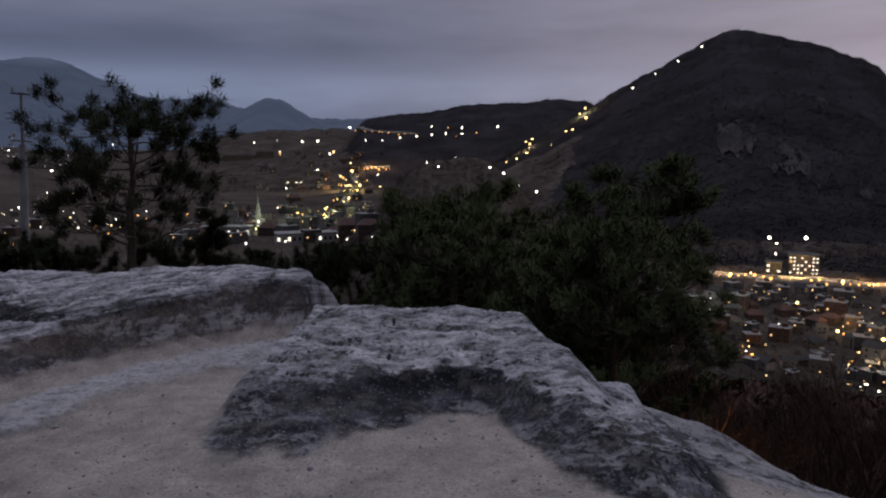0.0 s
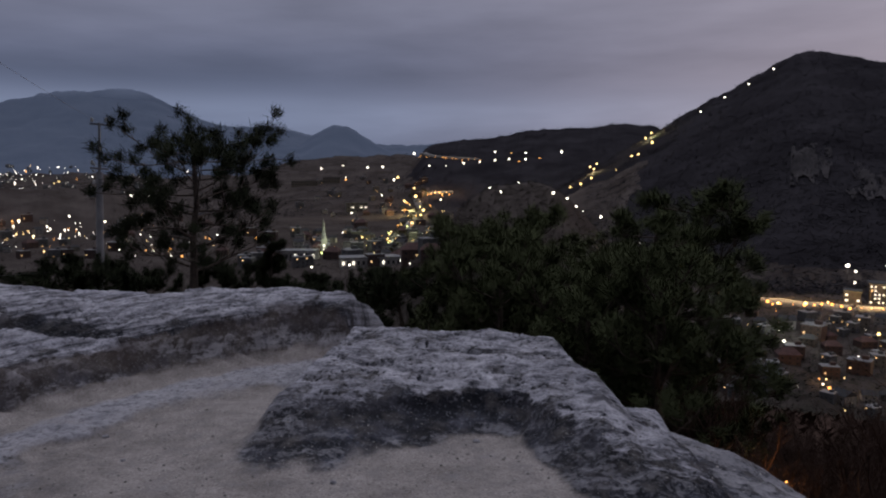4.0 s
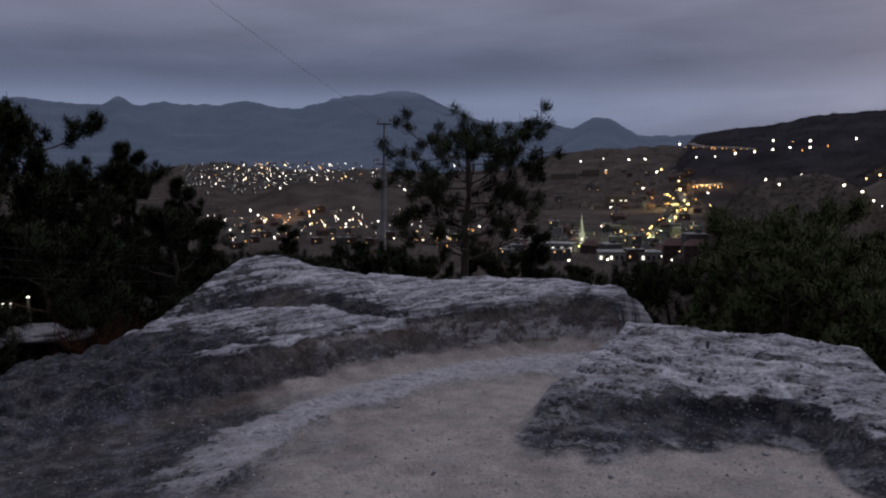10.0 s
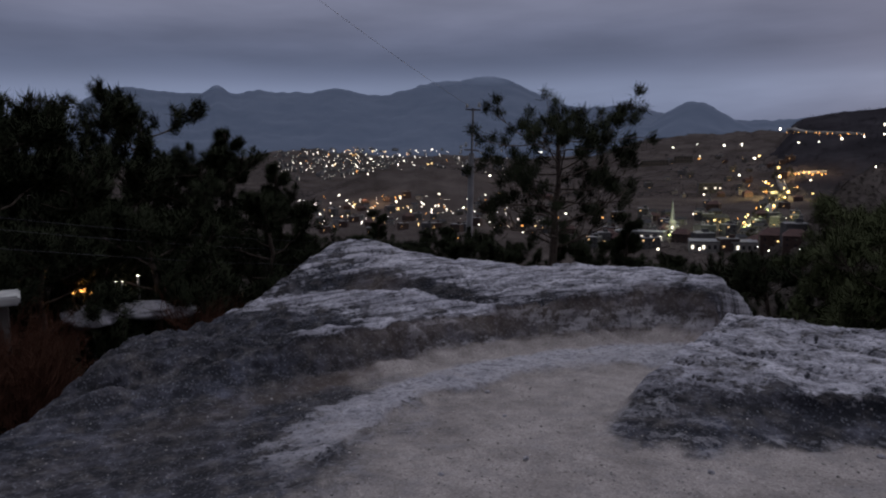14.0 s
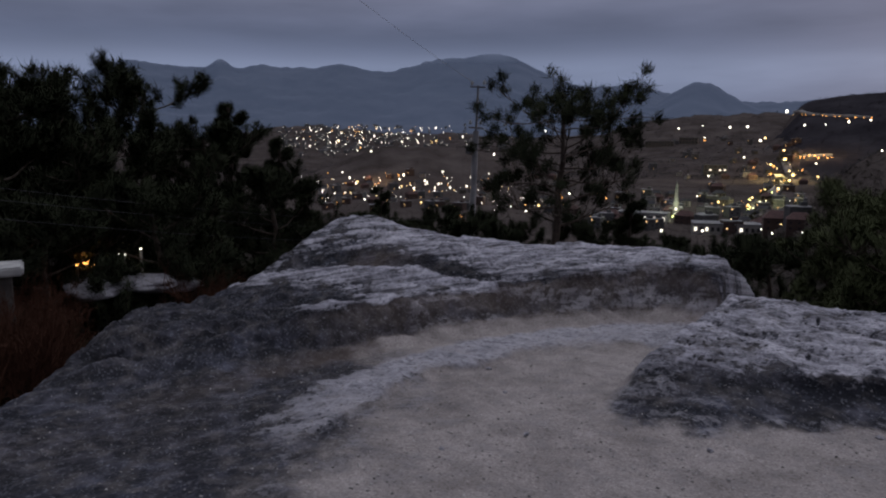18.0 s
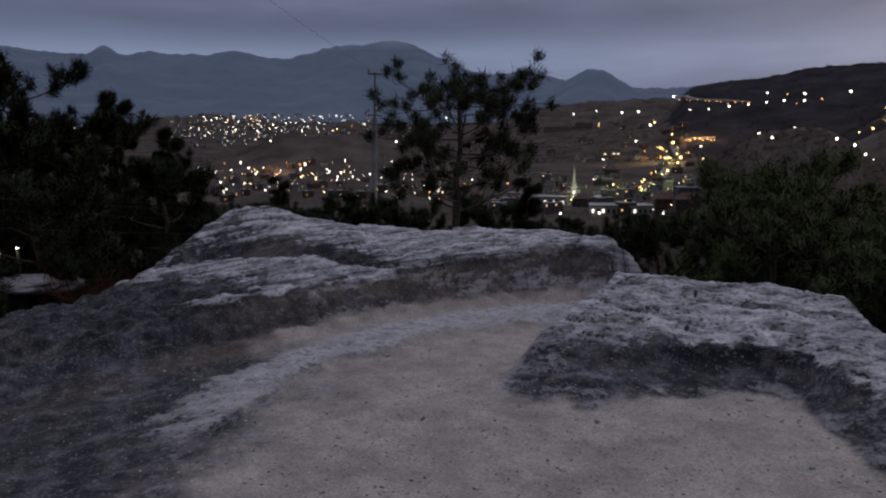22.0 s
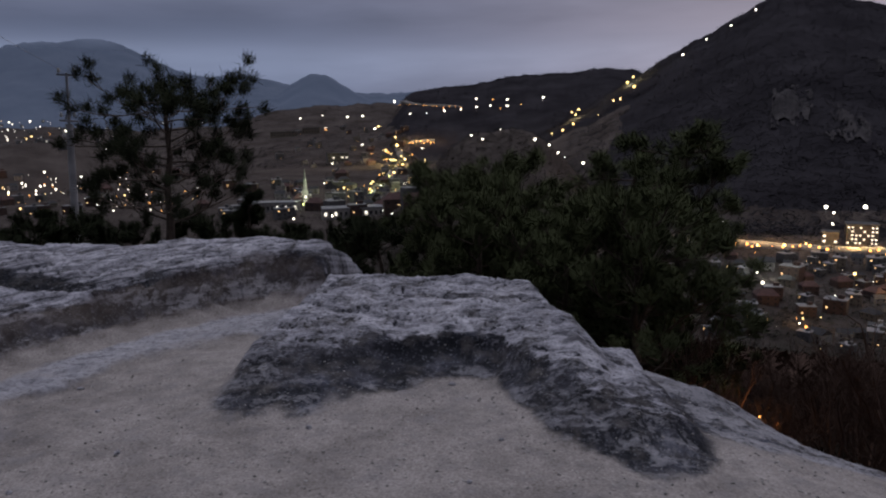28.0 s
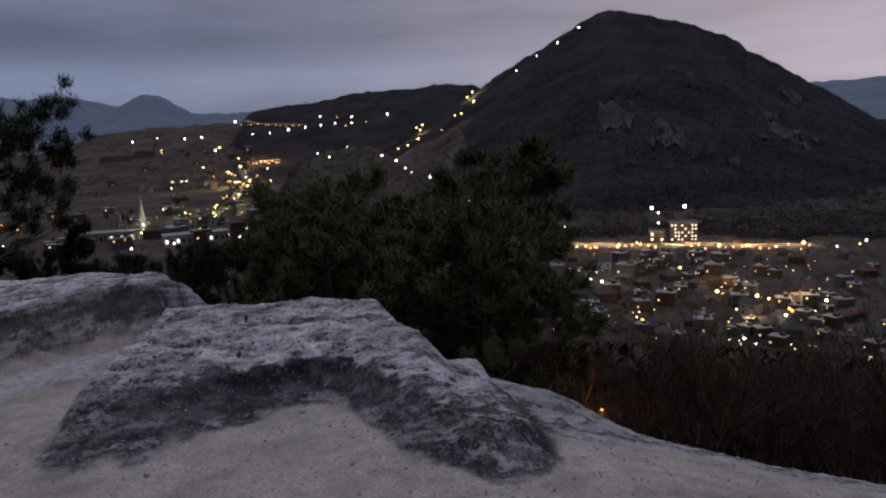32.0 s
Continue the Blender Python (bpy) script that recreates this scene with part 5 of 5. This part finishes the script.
    for _ in range(34):
        t = rng.random()
        put_far(rng.choice("yyyo"), -9.6 + 2.9 * t + rng.gauss(0, 1.0), -6.4 + 4.8 * t + rng.gauss(0, 0.3), rng.uniform(0.3, 0.9), 300)
    for _ in range(24):
        put(rng.choice("wyyg"), rng.gauss(-9.8, 2.2), rng.uniform(-7.2, -4.6), rng.uniform(0.4, 0.9), 300)
    # the town in the west, and the one under the far range
    for _ in range(150):
        put_far(rng.choice("wwwwyoo"), rng.uniform(-46, -27), rng.triangular(-5.8, -2.7, -3.6), rng.choice((0.2, 0.3, 0.4, 0.5, 0.85)), 300)
    for _ in range(30):
        put(rng.choice("wwyo"), rng.uniform(-31.5, -19), rng.triangular(-6.8, -3.9, -5.2), rng.uniform(0.5, 1.0), 300)
    for _ in range(190):
        put_far(rng.choice("wwwwyo"), rng.triangular(-45.5, -29, -40.5), rng.triangular(-1.6, 0.95, 0.3), 0.2 + 0.5 * rng.random() ** 2, 1250)
    for _ in range(12):
        put_far("w", rng.uniform(-53, -46), rng.uniform(-0.2, 0.4), rng.uniform(0.3, 0.6), 1250)
    row("w", 20, (-41.8, -4.9, 0.7))
    for k, mat, word in (("w", LAMP_WHITE, "white"), ("y", LAMP_WARM, "yellow"), ("o", LAMP_ORANGE, "orange")):
        tagged(new("distant_lamps", far_globes[k].mesh("distant_lamps", mat)), "countless small " + word + " lamps of the distant town", "lamps", kind="stuff")
    row("w", 600, (-28.6, -1.6, 1.1), (-27.4, -1.6, 0.7), (-38.3, -1.3, 0.8), (-24.6, 0.2, 0.8), (-21.8, 0.3, 0.9))


put_lamps()


# ---- roads, woods and bare faces ----
def lane(name, points, width, label, near=180.0, wall=0.0):
    """A road ribbon along sight points on the land, with a low wall on its far side where there is one."""
    pts = []
    for (a0, e0), (a1, e1) in zip(points, points[1:]):
        for t in np.linspace(0, 1, 14, endpoint=False):
            pts.append(spot(a0 + (a1 - a0) * t, e0 + (e1 - e0) * t, near)[:3])
    pts = np.array(pts)
    for _ in range(4):
        pts[1:-1] = 0.25 * pts[:-2] + 0.5 * pts[1:-1] + 0.25 * pts[2:]
    d = np.gradient(pts[:, :2], axis=0)
    d /= np.linalg.norm(d, axis=1)[:, None] + 1e-9
    side = np.stack([-d[:, 1], d[:, 0]], -1)
    side *= np.sign((side * pts[:, :2]).sum(1))[:, None]
    near_edge, far_edge = pts.copy(), pts.copy()
    near_edge[:, :2] -= side * width / 2
    far_edge[:, :2] += side * width / 2
    level = np.maximum(pts[:, 2], np.maximum(land_xy(near_edge[:, 0], near_edge[:, 1]), land_xy(far_edge[:, 0], far_edge[:, 1]))) + 0.6
    rows = [near_edge, far_edge]
    for e in rows:
        e[:, 2] = level
    skirt = near_edge.copy()
    skirt[:, 2] -= 4
    rows.insert(0, skirt)
    tagged(new(name, mesh_from(name, np.concatenate(rows), grid_faces(3, len(pts)), ROAD)), label, "road", kind="structure")
    if wall:
        base, cap, rear = far_edge.copy(), far_edge.copy(), far_edge.copy()
        base[:, 2] -= 1
        cap[:, 2] += wall
        rear[:, 2] += wall
        rear[:, :2] += side * 1.0
        low = rear.copy()
        low[:, 2] -= wall + 2
        ob = new("retaining_wall", mesh_from("retaining_wall", np.concatenate([base, cap, rear, low]), grid_faces(4, len(pts)), CONCRETE, False))
        tagged(ob, "concrete retaining wall along the lit road", "wall", kind="structure")


lane("road_foot", [(15.5, -9.5), (24, -9.55), (31, -9.5), (36.5, -9.4)], 9, "orange-lit road at the foot of the mountain", 250, 0.7)
lane("road_valley", [(-9.6, -6.9), (-8.6, -5.2), (-7.6, -3.9), (-6.9, -3.0), (-7.4, -1.9), (-6.0, -1.6), (-4.2, -1.5)], 9, "winding road lit by warm lamps in the valley", 300, 1.2)
lane("road_ridge", [(-6.9, 1.4), (-4.5, 1.25), (-2.0, 1.05)], 8, "road cut along the ridge under lamps", 900, 0.8)
lane("road_lane", [(33.0, -15.0), (34.2, -14.0), (34.8, -13.0)], 6, "lane climbing between the houses", 180)


def canopy(name, samples, size, seed, mat, label):
    """Far woods: low crowns of small loose leaf faces, run together in one mesh."""
    rng = np.random.default_rng(seed)
    n = 13
    protos, outs = [], []
    for _ in range(12):
        d = rng.normal(size=(n, 3))
        d /= np.linalg.norm(d, axis=1)[:, None]
        c = d * rng.uniform(0.35, 1.0, (n, 1)) * [1.0, 1.0, 0.55] + [0, 0, 0.30]
        u, w = rng.normal(size=(n, 3)) * [1, 1, 0.35], rng.normal(size=(n, 3)) * [1, 1, 0.35]
        protos.append(np.stack([c, c + u * 0.24, c + w * 0.24], 1).reshape(-1, 3))
        outs.append(np.repeat(c - [0, 0, 0.3], 3, 0) * [0.25, 0.25, 0.2])
    kind = rng.integers(0, 12, len(samples))
    v = np.concatenate([protos[i] * (size * k * rng.uniform(0.6, 1.3)) + [x, y, z] for i, (x, y, z, k) in zip(kind, samples)])
    f = np.arange(len(v)).reshape(-1, 3)
    tagged(new(name, leaf_mesh(name, v, f, mat, np.concatenate([outs[i] for i in kind]))), label, "woods", kind="stuff")


def woods(name, samples, size, seed, mat, label):
    """Many small tree clumps in one mesh: each a low crown of loose leaf faces."""
    rng = np.random.default_rng(seed)
    proto = []
    for _ in range(6):
        n = 26
        d = rng.normal(size=(n, 3))
        d /= np.linalg.norm(d, axis=1)[:, None]
        c = d * rng.uniform(0.45, 1.0, (n, 1)) * [1, 1, 0.85] + [0, 0, 0.75]
        u, w = rng.normal(size=(n, 3)), rng.normal(size=(n, 3))
        proto.append(np.stack([c, c + u * 0.30, c + w * 0.30], 1).reshape(-1, 3))
    vs, outs = [], []
    for x, y, z, k in samples:
        q = proto[rng.integers(6)]
        vs.append(q * (size * k * rng.uniform(0.7, 1.25)) + [x, y, z - 0.1 * size])
        outs.append((q - [0, 0, 0.5]) * [0.5, 0.5, 0.7])
    v = np.concatenate(vs)
    tagged(new(name, leaf_mesh(name, v, np.arange(len(v)).reshape(-1, 3), mat, np.concatenate(outs))), label, "woods", kind="stuff")


def plant_woods():
    rng = np.random.default_rng(77)

    def scatter(n, a0, a1, r0, r1, keep=None, k=1.0):
        a, r = rng.uniform(a0, a1, n), np.exp(rng.uniform(math.log(r0), math.log(r1), n))
        z = land(a, r)
        ok = np.ones(n, bool) if keep is None else keep(a, r, z)
        return [(EYE.x + q * math.sin(radians(b)), EYE.y + q * math.cos(radians(b)), h, k) for b, q, h in zip(a[ok], r[ok], z[ok])]

    canopy("woods_knoll", scatter(14000, -10, 12, 175, 395), 1.6, 1, EVERGREEN, "bare and evergreen trees on a dark knoll")
    canopy("woods_mountain", scatter(26000, 6, 48, 400, 1330), 3.2, 2, WOODS, "dense dark forest on the steep mountain")
    canopy("woods_ridge", scatter(15000, -58, 13, 1080, 2250), 4.2, 3, WOODS, "dark trees along the far ridge")
    canopy("woods_valley", scatter(20000, -56, -3, 300, 1150), 2.4, 4, BARE_WOODS, "bare trees between the houses of the valley")
    woods("woods_slope", scatter(2200, -30, 46, 24, 150), 0.8, 5, TWIG, "bare trees on the slope under the lookout")
    canopy("woods_town", scatter(9000, 15, 44, 150, 420), 1.7, 6, EVERGREEN, "trees between the houses under the mountain")
    foot = [spot(a, el + rng.normal() * 0.12, 250)[:3] + (rng.uniform(0.5, 1.2),) for el, n in ((-9.75, 46), (-9.15, 70)) for a in rng.uniform(15.5, 43, n)]
    canopy("woods_foot", foot, 4.0, 8, BARE_WOODS, "bare trees beside the lit road at the mountain foot")
    # crowns by the road, the lamps' yellow light painted into their colour
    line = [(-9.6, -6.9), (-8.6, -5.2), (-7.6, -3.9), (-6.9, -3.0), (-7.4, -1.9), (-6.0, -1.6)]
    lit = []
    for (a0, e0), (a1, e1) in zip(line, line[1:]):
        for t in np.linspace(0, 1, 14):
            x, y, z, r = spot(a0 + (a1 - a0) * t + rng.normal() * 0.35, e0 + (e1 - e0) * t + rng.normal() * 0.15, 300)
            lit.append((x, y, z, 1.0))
    woods("woods_road", lit, 4.6, 7, LIT_TREES, "street trees along the valley road, tinted yellow as if lamplit")


# yellow lamplight painted into the base colour of the crowns
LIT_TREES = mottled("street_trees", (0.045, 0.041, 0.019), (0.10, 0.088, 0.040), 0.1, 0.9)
plant_woods()


def bare_face(name, a, el, wa, we, seed, label):
    """An outcrop on the mountain side: a cut of the slope, a little proud, with a ragged rim."""
    r0 = spot(a, el, 450)[3]
    n = 56
    A, E = np.meshgrid(np.linspace(-1, 1, n), np.linspace(-1, 1, n), indexing="ij")
    aa = a + A * wa
    rr = r0 * (1 + E * we)
    z = land(aa, rr) + 1.5 + 2.0 * fbm(aa * 2.5, rr * 0.05, seed, 4)
    v = np.stack([EYE.x + rr * np.sin(np.radians(aa)), EYE.y + rr * np.cos(np.radians(aa)), z], -1).reshape(-1, 3)
    f = grid_faces(n, n)
    rag = (np.hypot(A, E) + 0.75 * fbm(A * 2.6 + 0.8 * E, E * 1.7, seed + 5, 5, 0.6)).reshape(-1)
    ob = new(name, cut(name, v, f, rag[f].max(1) < 0.85, CLIFF))
    tagged(ob, label, "cliff", group="bare rock faces")


for i, (a, el, wa, we) in enumerate(((21.9, 0.3, 1.3, 0.10), (25.4, -0.7, 1.5, 0.07), (34.0, 1.4, 0.9, 0.05), (33.9, -1.5, 1.9, 0.06), (27.2, 3.1, 0.5, 0.05), (32.6, 0.0, 0.6, 0.04), (30.5, -3.2, 0.5, 0.03), (27.4, -2.6, 0.4, 0.03))):
    bare_face("cliff", a, el, wa, we, 300 + 7 * i, "pale bare granite face on the wooded mountain")


def street_light(a, el, energy, color, lift, near=180.0, radius=1.0):
    x, y, z, r = spot(a, el, near)
    ob = new("street_light", bpy.data.lights.new("street_light", "POINT"))
    ob.data.energy, ob.data.color, ob.data.shadow_soft_size = energy, color, radius
    ob.location = (x, y, z + lift)


def garden_lamp(a, r, el, radius, mat, label):
    """A glowing globe on an added post, standing in for a lit window or hidden lamp below."""
    x, y, z = place(a, r)
    top = up(r, el)
    z = min(z, top - 0.5)
    thing = new("garden_lamp")
    thing.matrix_basis = pose(x, y, z)
    s = Soup()
    s.tube([(0, 0, -0.2), (0, 0, top - z)], [0.025, 0.02], 8)
    part("post", s.mesh("post", STEEL), thing)
    bm = bmesh.new()
    bmesh.ops.create_icosphere(bm, subdivisions=2, radius=radius, matrix=Matrix.Translation((0, 0, top - z)))
    me = bpy.data.meshes.new("globe")
    bm.to_mesh(me)
    bm.free()
    me.materials.append(mat)
    part("globe", me, thing, "glowing globe")
    tagged(thing, label, "lamp", group="garden lamps")


for a, r, el, radius in ((-59.9, 11.6, -8.9, 0.05), (-60.5, 11.6, -9.1, 0.025), (-59.4, 11.5, -9.3, 0.03), (21.8, 8.4, -21.5, 0.012), (22.1, 8.6, -22.2, 0.010)):
    garden_lamp(a, r, el, radius, LAMP_ORANGE, "orange globe standing in for a light among the scrub")
for a, r, el, radius in ((-57.8, 11.8, -8.5, 0.026), (-57.3, 11.8, -8.6, 0.02), (-56.2, 11.8, -8.3, 0.018)):
    garden_lamp(a, r, el, radius, LAMP_WHITE, "white globe standing in for a light beside pale rocks")
# point lights added at the globes to light the scrub round them
for a, r, el, e, c in ((-59.9, 11.4, -8.6, 5.0, (1.0, 0.45, 0.15)), (-57.5, 11.6, -8.2, 3.0, (1.0, 0.9, 0.75)), (21.8, 8.25, -21.0, 5.0, (1.0, 0.45, 0.12))):
    ob = new("garden_light", bpy.data.lights.new("garden_light", "POINT"))
    ob.data.energy, ob.data.color, ob.data.shadow_soft_size = e, c, 0.05
    x, y, z = place(a, r)
    ob.location = (x, y, up(r, el))

for a, el, e, c, lift, near in (
        (17.2, -9.4, 9000, (1.0, 0.5, 0.17), 6, 250), (21.6, -9.4, 9000, (1.0, 0.55, 0.2), 6, 250), (26.4, -9.4, 9000, (1.0, 0.55, 0.2), 6, 250),
        (31.5, -9.4, 9000, (1.0, 0.5, 0.17), 6, 250), (19.5, -9.4, 5200, (1.0, 0.55, 0.2), 8, 250), (24.0, -9.4, 6000, (1.0, 0.6, 0.25), 8, 250), (28.8, -9.4, 6000, (1.0, 0.6, 0.25), 8, 250), (34.6, -9.3, 5200, (1.0, 0.55, 0.2), 8, 250),
        (34.2, -13.6, 26000, (1.0, 0.6, 0.25), 7, 180), (29.6, -12.8, 12000, (1.0, 0.65, 0.3), 7, 180), (20.6, -12.0, 16000, (0.95, 1.0, 0.85), 8, 180), (32.0, -15.4, 9000, (1.0, 0.65, 0.3), 6, 180),
        (23.9, -15.2, 5000, (1.0, 0.55, 0.2), 5, 180), (-8.8, -5.6, 90000, (0.9, 0.9, 0.4), 18, 300), (-14.4, -6.5, 14000, (0.9, 1.0, 0.6), 14, 300), (-7.6, -3.4, 220000, (1.0, 0.75, 0.3), 22, 300),
        (-5.8, -1.7, 130000, (1.0, 0.6, 0.25), 24, 500), (10.7, 2.4, 120000, (1.0, 0.85, 0.4), 10, 600), (6.3, -0.3, 80000, (1.0, 0.8, 0.4), 10, 500), (-38.0, -3.8, 30000, (1.0, 0.6, 0.3), 12, 400),
        (-43.0, -4.2, 20000, (1.0, 0.55, 0.25), 10, 400), (-27.5, -5.4, 12000, (1.0, 0.75, 0.45), 10, 300)):
    street_light(a, el, e * ((1.2 if el > -10 else 0.36) if a > 15 else 1.0), c, lift, near)
